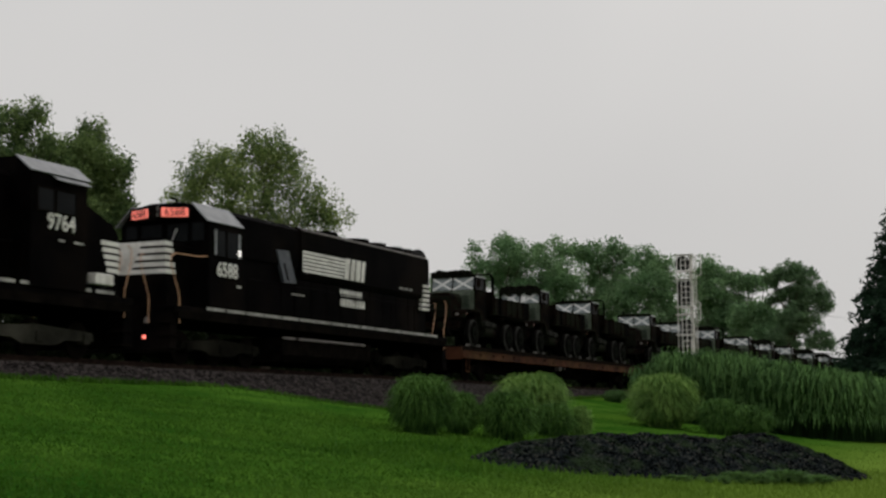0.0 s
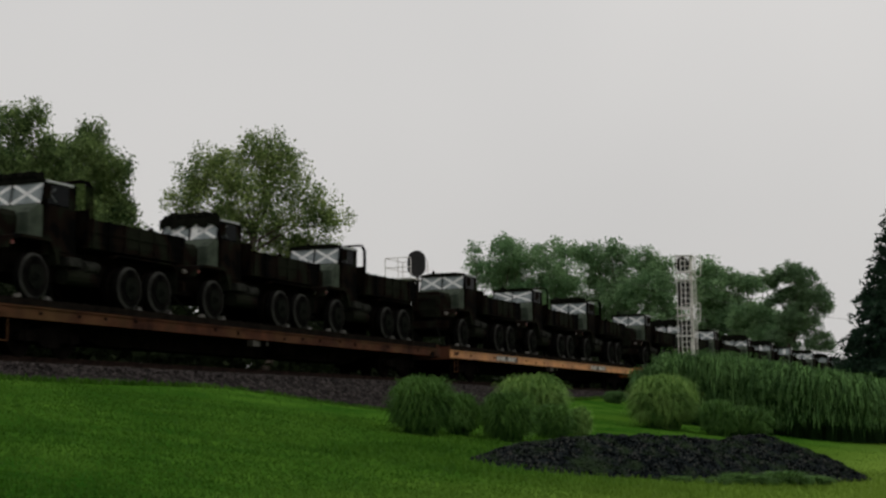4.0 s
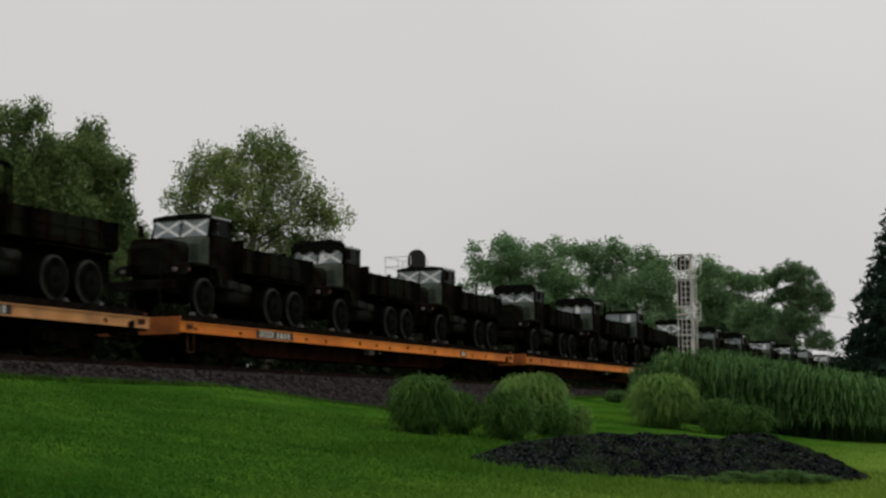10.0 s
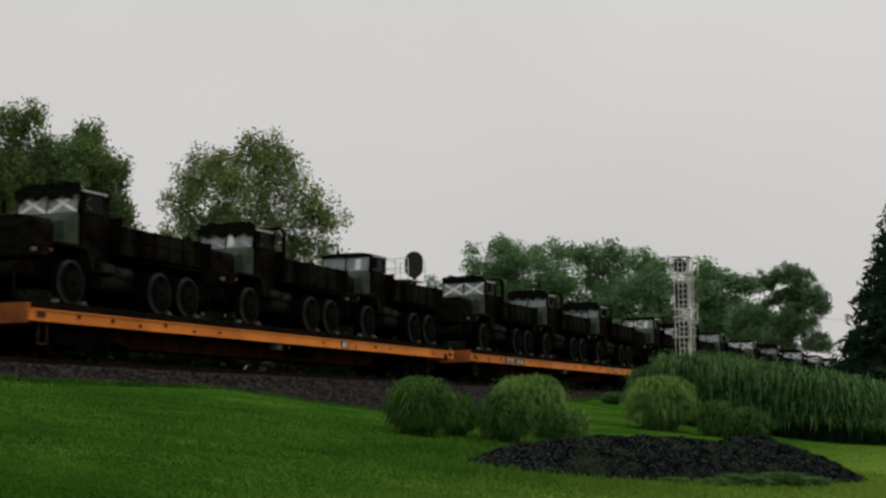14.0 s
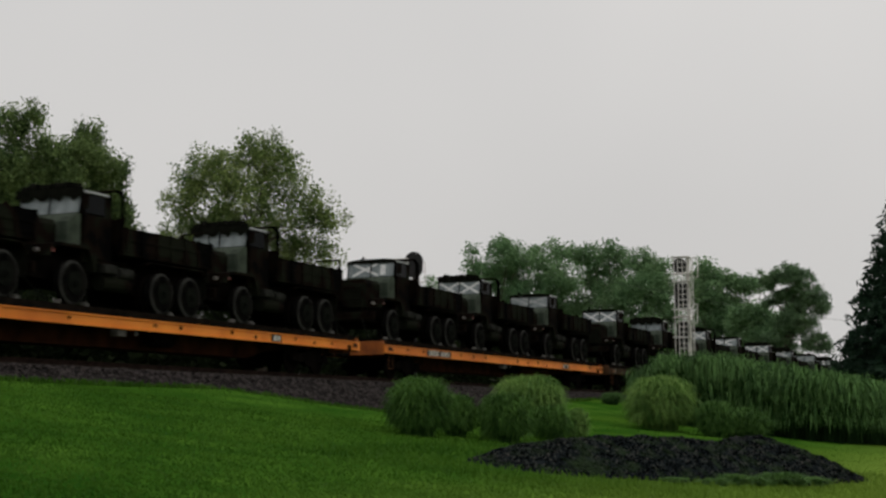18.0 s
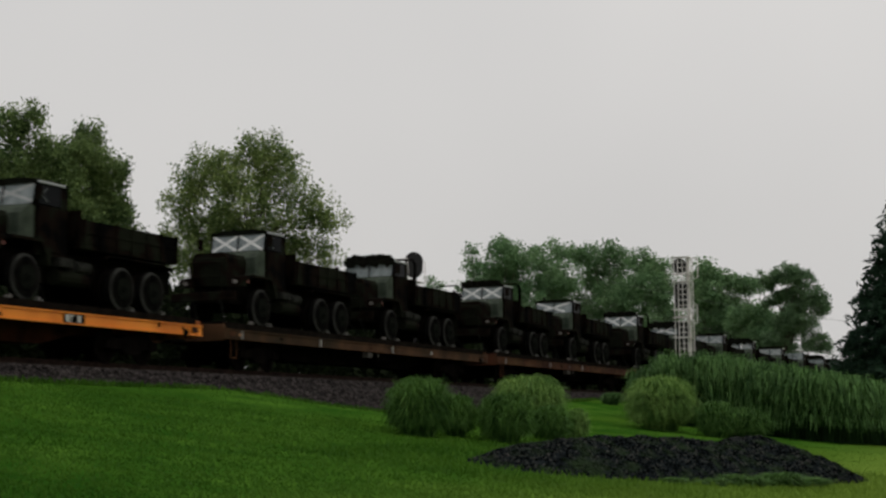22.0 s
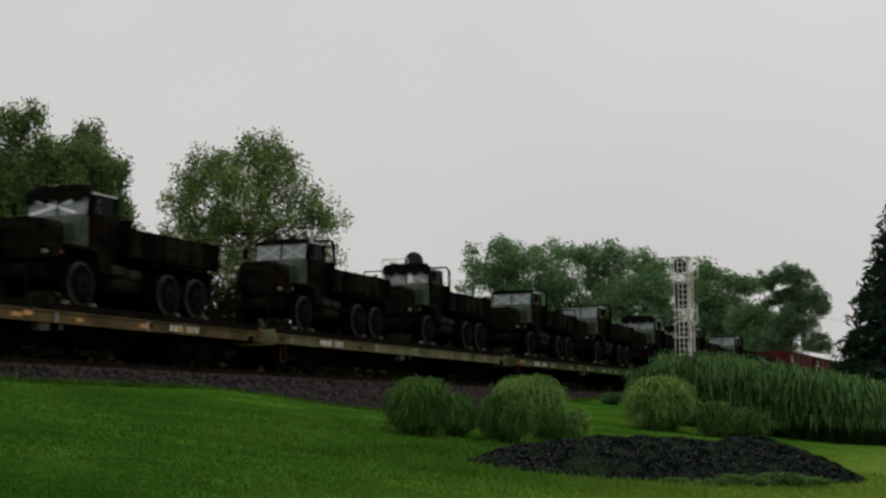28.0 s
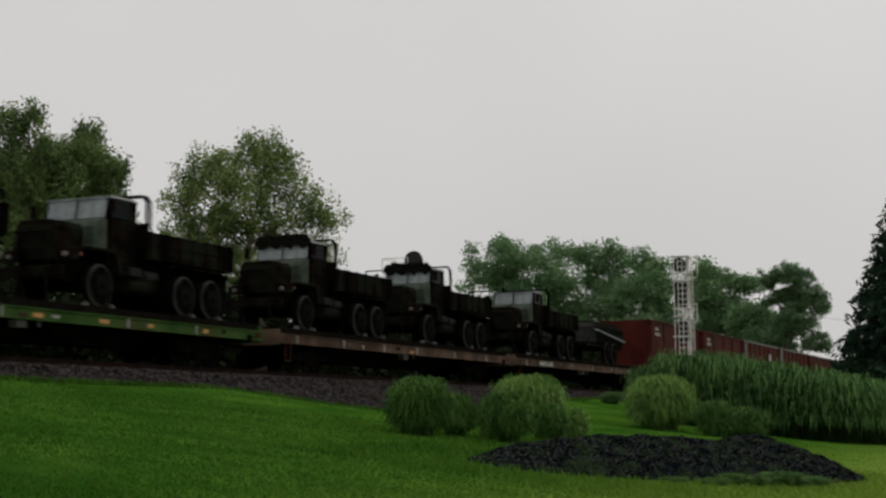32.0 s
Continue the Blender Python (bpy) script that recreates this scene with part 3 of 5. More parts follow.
        lettering("board_digits", "6588", 0.31, M_DIGIT, e, m @ Matrix.Translation((-0.006, 0, 0)) @ pose(0, 0, 0, 90, 0, -90), "dark digits", 0.004)
    for z in (4.42, 4.6):
        part("headlight", rod(B(), (2.3, 0.02, z), (2.66, 0.02, z), 0.085), M_LAMP, e)
    part("horn", pipe(B(), [(3.4, 0.1, 4.8), (3.4, 0.1, 5.0), (3.1, 0.1, 5.02)], 0.04), M_BLACK, e)
    lettering("cab_number", "6588", 0.6, M_WHITE, e, Matrix.Translation((3.65, -1.53, 2.78)) @ pose(0, 0, 0, 90, 0, 0), "white cab number", 0.014)
    # long hood
    part("hood", loft(B(), [(-0.92, 1.6), (0.92, 1.6), (0.92, 4.3), (0.78, 4.5), (-0.78, 4.5), (-0.92, 4.3)], 4.62, 19.9), M_BLACK, e)
    part("radiator_housing", loft(B(), [(-1.02, 3.05), (1.02, 3.05), (1.08, 3.2), (1.07, 4.62), (0.9, 4.78), (-0.9, 4.78), (-1.07, 4.62), (-1.08, 3.2)], 9.2, 19.95), M_BLACK, e)
    part("air_intake", loft(B(), [(-1.0, 3.4), (1.0, 3.4), (1.0, 4.62), (0.8, 4.78), (-0.8, 4.78), (-1.0, 4.62)], 4.66, 9.2), M_BLACK, e)
    part("intake_grille", slab(B(), [(7.57, 3.85), (8.38, 3.88), (8.92, 2.85), (8.09, 2.82)], -1.04, -0.93), M_DUCT, e, "blue-grey sloped side duct")
    part("duct_slot", slab(B(), [(8.0, 3.45), (8.12, 3.45), (8.42, 2.9), (8.28, 2.9)], -1.046, -1.038), M_UNDER, e, "dark slot in the duct")
    for x in (14.9, 16.4, 17.9):
        part("roof_fan", rod(B(), (x, -0.2, 4.7), (x, -0.2, 4.96), 0.6, 20), M_BLACK, e)
    part("exhaust_pipe", box(B(), 12.5, 13.3, -0.4, 0.3, 4.7, 5.05, 0.04), M_BLACK, e)
    part("rear_light_box", rod(B(), (19.2, -0.2, 4.7), (19.2, -0.2, 5.02), 0.45, 16), M_BLACK, e)
    for i in range(9):
        x0 = 9.0 + i * 1.15
        part("hood_door", box(B(), x0, x0 + 1.1, -0.945, -0.925, 1.75, 3.0), M_BLACK, e)
        part("door_latch", box(B(), x0 + 0.95, x0 + 1.03, -0.965, -0.945, 2.5, 2.62), M_UNDER, e)
    # sky highlight on the rounded hood edge, modelled as a pale rod
    part("hood_highlight", rod(B(), (9.3, -0.98, 4.69), (19.85, -0.98, 4.69), 0.05), M_GREYEND, e, "pale rod standing for the highlight along the hood top")
    # emblem on the hood side: bars and slanted blocks
    for k in range(6):
        z = 3.27 + k * 0.125
        part("emblem_stripe", slab(B(), [(9.25, z), (12.25 + 0.05 * k, z), (12.27 + 0.05 * k, z + 0.088), (9.25, z + 0.088)], -1.1, -1.092), M_WHITE, e, "thin white hood stripe")
    for x0, w in ((12.34, 0.36), (12.82, 0.3), (13.22, 0.36), (13.68, 0.26)):
        part("emblem_block", slab(B(), [(x0, 3.27), (x0 + w, 3.27), (x0 + w + 0.14, 4.02), (x0 + 0.14, 4.02)], -1.104, -1.092), M_WHITE, e, "slanted white emblem block")
    for x0, count, z, tall in ((12.31, 7, 2.70, 0.22), (12.28, 8, 2.33, 0.27)):
        for i in range(count):
            a = x0 + i * 0.262
            part("name_bar", box(B(), a, a + 0.18, -0.956, -0.948, z, z + tall), M_WHITE, e, "white lettering bar")
    for i in range(3):
        part("small_mark", box(B(), 17.1 + i * 0.43, 17.4 + i * 0.43, -1.1, -1.07, 3.28, 3.36), M_DASH, e, "small white marking")
    for i in range(4):
        part("small_mark", box(B(), 8.75 + i * 0.24, 8.91 + i * 0.24, -0.956, -0.946, 2.46, 2.53), M_DASH, e, "small white marking")
    part("small_mark", box(B(), 4.2, 4.45, -1.535, -1.522, 2.32, 2.4), M_DASH, e, "small white marking")
    for k in range(6):
        z = 2.62 + k * 0.18
        part("rear_stripe", box(B(), 19.2 + 0.03 * k, 19.93, -1.1, -0.93, z, z + 0.1), M_WHITE, e, "white rear corner stripe")
    # underneath
    part("fuel_tank", loft(B(), [(-1.35, 0.45), (-1.1, 0.22), (1.1, 0.22), (1.35, 0.45), (1.38, 1.0), (-1.38, 1.0)], 7.4, 13.9), M_UNDER, e)
    for x0, x1 in ((7.3, 8.1), (8.4, 13.3)):
        part("tank_pipe", rod(B(), (x0, -1.42, 0.97), (x1, -1.42, 0.97), 0.04), M_GREYEND, e, "pale pipe along the fuel tank")
    bogie(e, 4.1, 3, 1.9, paint=M_TRUCKFRAME)
    bogie(e, 17.4, 3, 1.9, paint=M_TRUCKFRAME)
    coupler(e, 0.75, -1)
    coupler(e, 20.8, 1)
    end_rails(e, 0.95, -1)
    end_rails(e, 20.6, 1)
    side_rails(e, 4.9, 19.6, 2.1)
    for y in (-0.6, 0.6):
        part("ditch_light", rod(B(), (0.95, y, 1.2), (0.8, y, 1.2), 0.1), M_LAMP, e)
    part("red_light", rod(B(), (0.82, -0.55, 0.72), (0.74, -0.55, 0.72), 0.05, 12), M_RED, e, "small glowing red marker light")
    part("red_light", rod(B(), (20.9, -0.9, 0.85), (20.97, -0.9, 0.85), 0.04, 10), M_RED, e, "small glowing red marker light")
    return e


def locomotive_wide():
    """The leading wide-cab unit, coupled nose to nose: its nose points back along the train; x = 0 at its rear coupler, 22.3 at its nose."""
    e = tagged(new("diesel_locomotive"), "black wide-cab diesel locomotive coupled nose to nose", "locomotive", group="locomotives of the train")
    box_bm = box(B(), 0.8, 21.1, -1.5, 1.5, 1.45, 1.64, 0.02)
    part("underframe", box_bm, M_BLACK, e)
    part("side_skirt", box(B(), 1.0, 20.9, -1.515, 1.515, 1.24, 1.48), M_UNDER, e)
    part("pilot", slab(B(), [(21.3, 0.3), (21.1, 1.55), (20.8, 1.55), (20.8, 0.3)], -1.4, 1.4), M_BLACK, e)
    sill_dashes(e, 2.0, 20.8, 1.66, 1.02, 0.82)
    part("cab", loft(B(), [(-1.55, 1.64), (1.55, 1.64), (1.55, 4.48), (1.1, 4.86), (-1.1, 4.86), (-1.55, 4.48)], 16.6, 18.9), M_BLACK, e)
    part("roof_panel", slab(B(), [(16.5, 0), (19.0, 0), (19.0, 0.025), (16.5, 0.025)], 0, 0.62), M_ROOFGREY, e, "pale sloped cab roof panel").matrix_basis = (
        Matrix.Translation((0, -1.6, 4.46)) @ Matrix.Rotation(radians(40), 4, "X"))
    part("window_awning", slab(B(), [(17.4, 0), (18.8, 0), (18.8, 0.02), (17.4, 0.02)], 0, 0.25), M_ROOFGREY, e, "pale awning over the cab window").matrix_basis = (
        Matrix.Translation((0, -1.75, 4.3)) @ Matrix.Rotation(radians(35), 4, "X"))
    for x0, x1 in ((16.85, 17.45), (17.6, 18.35)):
        w = part("cab_window", box(B(), x0, x1, -1.575, -1.552, 3.55, 4.08), M_DARKGLASS, e)
        fr = B()
        for a, b_, c, d in ((x0 - 0.05, x0, 3.5, 4.13), (x1, x1 + 0.05, 3.5, 4.13), (x0, x1, 3.5, 3.55), (x0, x1, 4.08, 4.13)):
            box(fr, a, b_, -1.585, -1.555, c, d)
        part("frame", fr, M_UNDER, w)
    part("nose", slab(B(), [(18.75, 1.64), (20.95, 1.64), (20.95, 3.3), (20.7, 3.58), (19.6, 3.95), (18.75, 4.15)], -1.1, 1.1), M_BLACK, e)
    for k in range(5):
        z = 2.3 + k * 0.18
        bm = B()
        box(bm, 20.42 - 0.07 * k, 20.958, -1.112, -1.102, z, z + 0.12)
        box(bm, 20.952, 20.96, -1.1, 1.1, z, z + 0.12)
        part("nose_stripe", bm, M_WHITE, e, "broad white nose stripe")
    part("battery_box", box(B(), 19.46, 20.26, -1.45, -1.15, 1.9, 2.2, 0.03), M_WHITE, e, "white-faced step box")
    lettering("cab_number", "9764", 0.58, M_WHITE, e, Matrix.Translation((17.81, -1.56, 3.28)) @ pose(0, 0, 0, 90, 0, 0), "white cab number", 0.014)
    for x0, x1 in ((17.7, 17.95), (18.35, 18.75)):
        part("small_mark", box(B(), x0, x1, -1.565, -1.552, 2.82, 2.88), M_DASH, e, "small white marking")
    part("hood", loft(B(), [(-0.95, 1.64), (0.95, 1.64), (0.95, 4.35), (0.8, 4.5), (-0.8, 4.5), (-0.95, 4.35)], 1.3, 16.6), M_BLACK, e)
    part("radiator_wing", loft(B(), [(-1.45, 4.1), (1.45, 4.1), (1.5, 4.35), (1.3, 4.68), (-1.3, 4.68), (-1.5, 4.35)], 1.4, 6.0), M_BLACK, e)
    part("fuel_tank", loft(B(), [(-1.35, 0.45), (-1.1, 0.22), (1.1, 0.22), (1.35, 0.45), (1.38, 1.1), (-1.38, 1.1)], 7.6, 14.2), M_UNDER, e)
    bogie(e, 4.2, 3, 1.95, paint=M_DUSTYFRAME)
    bogie(e, 17.6, 3, 1.95, paint=M_DUSTYFRAME)
    coupler(e, 21.2, 1)
    coupler(e, 0.85, -1)
    end_rails(e, 20.85, 1)
    side_rails(e, 3.0, 16.2, 2.2)
    return e


# ---- flatcars ----
def flatcar(length, paint, label, seed, panels=(), pockets=True, dirty=True):
    """A flat wagon; x = 0 at the front end sill."""
    r = random.Random(seed)
    e = tagged(new("flatcar"), label, "flatcar", group="flatcars of the train")
    half = 1.47
    for y in (-half, half):
        s = 1 if y > 0 else -1
        bm = B()
        box(bm, 0.0, length, y - 0.03, y + 0.03, 0.86, 1.16, 0.008)
        box(bm, 0.0, length, min(y, y + s * 0.07), max(y, y + s * 0.07), 1.13, 1.165)
        box(bm, 0.0, length, min(y, y + s * 0.06), max(y, y + s * 0.06), 0.855, 0.885)
        part("side_sill", bm, paint, e)
    part("deck", box(B(), 0.1, length - 0.1, -1.36, 1.36, 1.16, 1.38), M_DECK, e, "dark timber deck")
    for x0, x1 in ((0.0, 0.12), (length - 0.12, length)):
        part("end_sill", box(B(), x0, x1, -1.44, 1.44, 0.8, 1.3, 0.01), M_ENDORANGE if paint == M_ORANGE else M_RUST if paint == M_TAN else paint, e, "rust-stained end sill")
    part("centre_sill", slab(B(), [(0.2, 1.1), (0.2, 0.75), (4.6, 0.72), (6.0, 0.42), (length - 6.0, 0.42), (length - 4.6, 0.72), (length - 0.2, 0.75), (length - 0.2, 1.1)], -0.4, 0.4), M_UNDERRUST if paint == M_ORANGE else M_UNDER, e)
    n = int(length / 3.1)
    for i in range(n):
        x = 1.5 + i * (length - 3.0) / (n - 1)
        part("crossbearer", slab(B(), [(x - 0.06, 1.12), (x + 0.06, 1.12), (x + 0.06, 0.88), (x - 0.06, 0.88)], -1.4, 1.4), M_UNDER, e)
    if pockets:
        for i in range(int(length / 1.35)):
            x = 0.7 + i * 1.35 + r.uniform(-0.15, 0.15)
            if r.random() < (0.45 if dirty else 0.62):
                tone = M_UNDER if r.random() < (0.3 if dirty else 1.0) else r.choice((M_DASH, M_TAN, M_RUST, M_CHOCK, M_CHOCK))
                w = r.choice((0.07, 0.1, 0.14, 0.3)) if dirty else 0.1
                z0 = 0.96 + r.uniform(-0.05, 0.05)
                part("stake_pocket", box(B(), x, x + w, -half - 0.052, -half - 0.03, z0, z0 + r.choice((0.08, 0.12))), tone, e)
        if dirty:
            if paint in (M_MOSS, M_DULL):
                for i in range(int(length / 2.6)):
                    x = 0.5 + i * 2.6 + r.uniform(-0.4, 0.4)
                    part("load_tag", box(B(), x, x + r.choice((0.25, 0.4)), -half - 0.056, -half - 0.03, 0.93, 1.04), M_TAG, e, "yellow-tan tag on the sill")
            gap = 3.4 if paint in (M_SAGE, M_UMBER) else 4.4 if paint in (M_MOSS, M_DULL) else 5.5
            for i in range(int(length / gap)):
                x = 1.1 + i * gap + r.uniform(-0.5, 0.5)
                part("reflector_strip", box(B(), x, x + 0.07, -half - 0.06, -half - 0.03, 0.88, 1.16), M_DASH, e, "dulled white reflective strip on the sill")
    for x0, x1, ground_tone in panels:
        part("marking_panel", box(B(), x0, x1, -half - 0.04, -half - 0.03, 0.875, 1.145), ground_tone, e, "dark marking panel on the side sill")
        m, first = max(4, int((x1 - x0) / 0.24)), 0
        if paint == M_ORANGE and x1 - x0 > 2:
            first = m // 2 + 1
            lettering("owner_mark", "DODX", 0.3, M_WHITE, e, Matrix.Translation((x0 + 0.27 * (x1 - x0), -half - 0.044, 1.01)) @ pose(0, 0, 0, 90, 0, 0), "white owner's letters", 0.006)
        for i in range(first, m):
            if i == m // 2:
                continue
            a = x0 + 0.12 + (x1 - x0 - 0.24) * i / m
            part("marking_bar", box(B(), a, a + 0.11, -half - 0.048, -half - 0.04, 0.92, 1.1), M_WHITE, e, "white lettering bar")
    for x in (0.25, length - 0.6):
        part("end_pocket", box(B(), x, x + 0.34, -half - 0.075, -half - 0.07, 0.95, 1.09), M_RUST, e, "dark pull-pocket near the sill's end")
    part("valve_box", box(B(), length * 0.46, length * 0.46 + 0.4, -half + 0.02, -half + 0.25, 0.66, 0.84, 0.01), M_CHOCK, e, "pale box hung under the sill")
    part("valve_handle", box(B(), length * 0.46 + 0.85, length * 0.46 + 0.93, -half + 0.02, -half + 0.06, 0.7, 0.84), M_CHOCK, e)
    for x in (2.9, length - 2.9):
        bogie(e, x, 2, 1.78, 0.5)
    coupler(e, 0.1, -1)
    coupler(e, length - 0.1, 1)
    bm = B()
    for i in range(1):
        pipe(bm, [(0.35, -1.5, 0.84), (0.35, -1.5, 0.3), (0.7, -1.5, 0.3), (0.7, -1.5, 0.84)], 0.015)
    part("grab_step", bm, M_RUST, e)
    part("brake_wheel", rod(B(), (length - 0.9, -1.5, 0.9), (length - 0.9, -1.56, 0.9), 0.12, 12), M_UNDER, e)
    part("air_reservoir", rod(B(), (length * 0.55, -0.8, 0.7), (length * 0.55 + 1.1, -0.8, 0.7), 0.2, 10), M_UNDER, e)
    return e


# ---- army lorries: x = 0 at the windscreen, z = 0 at the deck, nose to -x ----
def tyre_mesh(width):
    """A balloon tyre with a dusty tread band."""
    r = 0.585
    me = mesh_of("tyre", turned(B(), [(0.3, -width / 2 + 0.03), (r - 0.17, -width / 2), (r - 0.075, -width * 0.46), (r - 0.03, -width * 0.4), (r, -width * 0.3), (r, width * 0.3), (r - 0.03, width * 0.4),
                                      (r - 0.075, width * 0.46), (r - 0.17, width / 2), (0.3, width / 2 - 0.03)], 0, 26), M_TYRE)
    me.materials.append(M_DUST)
    for f in me.polygons:
        if r - 0.062 < math.hypot(f.center.x, f.center.z) < r - 0.01:
            f.material_index = 1
    return me


TYRE = tyre_mesh(0.28)
# inner twin tyres: same mesh blackened for the shade behind the outer wheels
TYRE_SHADED = TYRE.copy()
TYRE_SHADED.materials[0], TYRE_SHADED.materials[1] = M_UNDER, M_UNDER
RIM = mesh_of("rim", turned(B(), [(0.31, -0.17), (0.3, -0.12), (0.24, -0.05), (0.12, -0.07), (0.11, -0.2), (0.05, -0.21), (0.05, 0.05)], 0, 16), M_RIM)


def raked(bm, slope=0.22, foot_z=2.44):
    """Lean a piece back from the windscreen's foot."""
    for v in bm.verts:
        v.co.x += max(v.co.z - foot_z, 0.0) * slope
    return bm


def lorry(label, tape, top, bows, extras=0):
    e = tagged(new("army_truck"), label, "military truck", group="army trucks on flatcars")
    bm = B()
    for y in (-0.42, 0.42):
        box(bm, -2.0, 6.2, y - 0.04, y + 0.04, 0.82, 1.05)
    for x in (-1.6, 0.9, 2.4, 4.3, 6.0):
        box(bm, x, x + 0.1, -0.42, 0.42, 0.85, 1.0)
    part("chassis", bm, M_UNDER, e)
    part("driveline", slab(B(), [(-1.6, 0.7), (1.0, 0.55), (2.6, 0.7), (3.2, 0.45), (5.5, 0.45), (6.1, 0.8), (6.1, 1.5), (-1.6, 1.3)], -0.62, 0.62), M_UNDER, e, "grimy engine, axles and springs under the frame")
    part("front_bumper", box(B(), -2.12, -2.0, -1.15, 1.15, 0.72, 1.0, 0.02), M_OLIVE, e)
    part("hood", loft(B(), [(-0.62, 1.2), (0.62, 1.2), (0.62, 2.1), (0.5, 2.26), (-0.5, 2.26), (-0.62, 2.1)], -1.72, 0.02), M_OLIVE, e)
    part("cowl", slab(B(), [(-0.55, 1.5), (0.05, 1.5), (0.05, 2.46), (-0.12, 2.46), (-0.5, 2.2)], -0.98, 0.98), M_COWL_LIT, e, "cowl below the windscreen, sky light put into its paler olive")
    bm = B()
    box(bm, -1.78, -1.72, -0.6, 0.6, 1.2, 2.1, 0.02)
    for i in range(9):
        y = -0.5 + i * 0.125
        box(bm, -1.8, -1.78, y - 0.02, y + 0.02, 1.3, 2.0)
    part("grille", bm, M_OLIVE, e)
    bm = B()
    pipe(bm, [(-1.9, -0.55, 1.0), (-1.92, -0.55, 1.95), (-1.92, 0.55, 1.95), (-1.9, 0.55, 1.0)], 0.03)
    pipe(bm, [(-1.92, -0.55, 1.5), (-1.92, 0.55, 1.5)], 0.025)
    part("brush_guard", bm, M_OLIVE, e)
    for s in (-1, 1):
        part("fender", slab(B(), [(-1.6, 1.2), (-1.5, 1.5), (-1.1, 1.58), (0.15, 1.58), (0.45, 1.25), (0.5, 0.95), (0.38, 0.95), (0.32, 1.2), (0.1, 1.5), (-1.05, 1.5), (-1.4, 1.42), (-1.5, 1.2)],
                            s * 0.62 if s > 0 else -1.2, 1.2 if s > 0 else -0.62), M_OLIVE, e)
        part("side_marker", box(B(), -1.45, -1.36, s * 1.205 - 0.01, s * 1.205 + 0.01, 1.3, 1.38), M_MARKER, e, "small red side marker")
        part("headlight", rod(B(), (-1.62, s * 0.88, 1.34), (-1.72, s * 0.88, 1.34), 0.062, 12), M_LAMP, e, "round glass headlight")
        part("door", box(B(), 0.12, 1.1, s * 1.04 - 0.02, s * 1.04 + 0.02, 1.3, 2.46, 0.015), M_OLIVE, e)
        part("side_window", box(B(), 0.16, 1.06, s * 1.02 - 0.006, s * 1.02 + 0.006, 2.5, 3.0), M_DARKGLASS, e)
        bm = B()
        pipe(bm, [(0.05, s * 1.05, 2.4), (-0.15, s * 1.28, 2.5), (-0.15, s * 1.28, 2.95)], 0.014, 5)
        box(bm, -0.17, -0.14, s * 1.28 - 0.09, s * 1.28 + 0.09, 2.55, 2.9)
        part("mirror", bm, M_OLIVE, e)
        part("step_box", box(B(), 0.95, 1.5, min(s * 0.6, s * 1.16), max(s * 0.6, s * 1.16), 0.95, 1.2, 0.03), M_BOX, e, "pale dusty toolbox beside the fuel tank")
        part("air_tank", rod(B(), (1.75, s * 0.95, 1.02), (2.35, s * 0.95, 1.02), 0.17, 12), M_BOX, e)
    part("fuel_tank", rod(B(), (1.0, -0.88, 0.72), (2.3, -0.88, 0.72), 0.22, 12), M_OLIVE, e)
    part("cab_floor", box(B(), 0.05, 1.38, -1.02, 1.02, 1.2, 1.3), M_OLIVE, e)
    part("cab_back", box(B(), 1.3, 1.38, -1.02, 1.02, 1.3, 3.02), M_OLIVE, e)
    for y in (-1.02, 0.96):
        part("windscreen_pillar", raked(box(B(), 0.04, 0.13, y, y + 0.06, 1.3, 3.04)), M_OLIVE, e)
        part("rear_pillar", box(B(), 1.09, 1.3, y, y + 0.06, 1.3, 3.02), M_OLIVE, e)
    bm = B()
    for i in range(2):
        box(bm, 0.45, 1.1, -0.85 + i * 0.95, -0.1 + i * 0.95, 1.75, 2.0)
        box(bm, 0.98, 1.12, -0.85 + i * 0.95, -0.1 + i * 0.95, 2.0, 2.6)
    part("seat", bm, M_CANVAS, e)
    # windscreen: two covered panes in a frame, with tape
    bm = B()
    for z in (2.44, 3.02):
        box(bm, -0.03, 0.03, -1.0, 1.0, z, z + 0.05)
    for y in (-1.0, -0.02, 0.95):
        box(bm, -0.03, 0.03, y, y + 0.05, 2.44, 3.06)
    part("windscreen_frame", raked(bm), M_OLIVE, e)
    for y0, y1 in ((-0.95, -0.02), (0.03, 0.95)):
        part("windscreen_pane", raked(box(B(), -0.012, 0.0, y0, y1, 2.49, 3.02)), M_FILM, e, "pale covered windscreen pane")
    strips = {"crosses": [((-0.93, 2.5), (-0.03, 3.0)), ((-0.93, 3.0), (-0.03, 2.5)), ((0.93, 2.5), (0.03, 3.0)), ((0.93, 3.0), (0.03, 2.5))],
              "one": [((-0.93, 2.55), (0.4, 3.0)), ((-0.93, 3.0), (0.6, 2.55)), ((0.93, 3.0), (0.2, 2.75))], "none": [],
              "wide": [((0.93, 3.0), (-0.6, 2.55)), ((0.93, 2.55), (-0.85, 3.0))], "note": [((0.75, 3.0), (-0.3, 2.55)), ((0.75, 2.55), (-0.25, 3.0))]}[tape]
    for (ya, za), (yb, zb) in strips:
        a, b_ = Vector((-0.02, ya, za)), Vector((-0.02, yb, zb))
        side = (b_ - a).normalized().cross(Vector((1, 0, 0))) * 0.042
        bm = B()
        vs = [bm.verts.new(q) for q in (a - side, a + side, b_ + side, b_ - side)]
        back = [bm.verts.new(v.co + Vector((0.006, 0, 0))) for v in vs]
        bm.faces.new(vs)
        bm.faces.new(back[::-1])
        for i in range(4):
            bm.faces.new((vs[i], vs[(i + 1) % 4], back[(i + 1) % 4], back[i]))
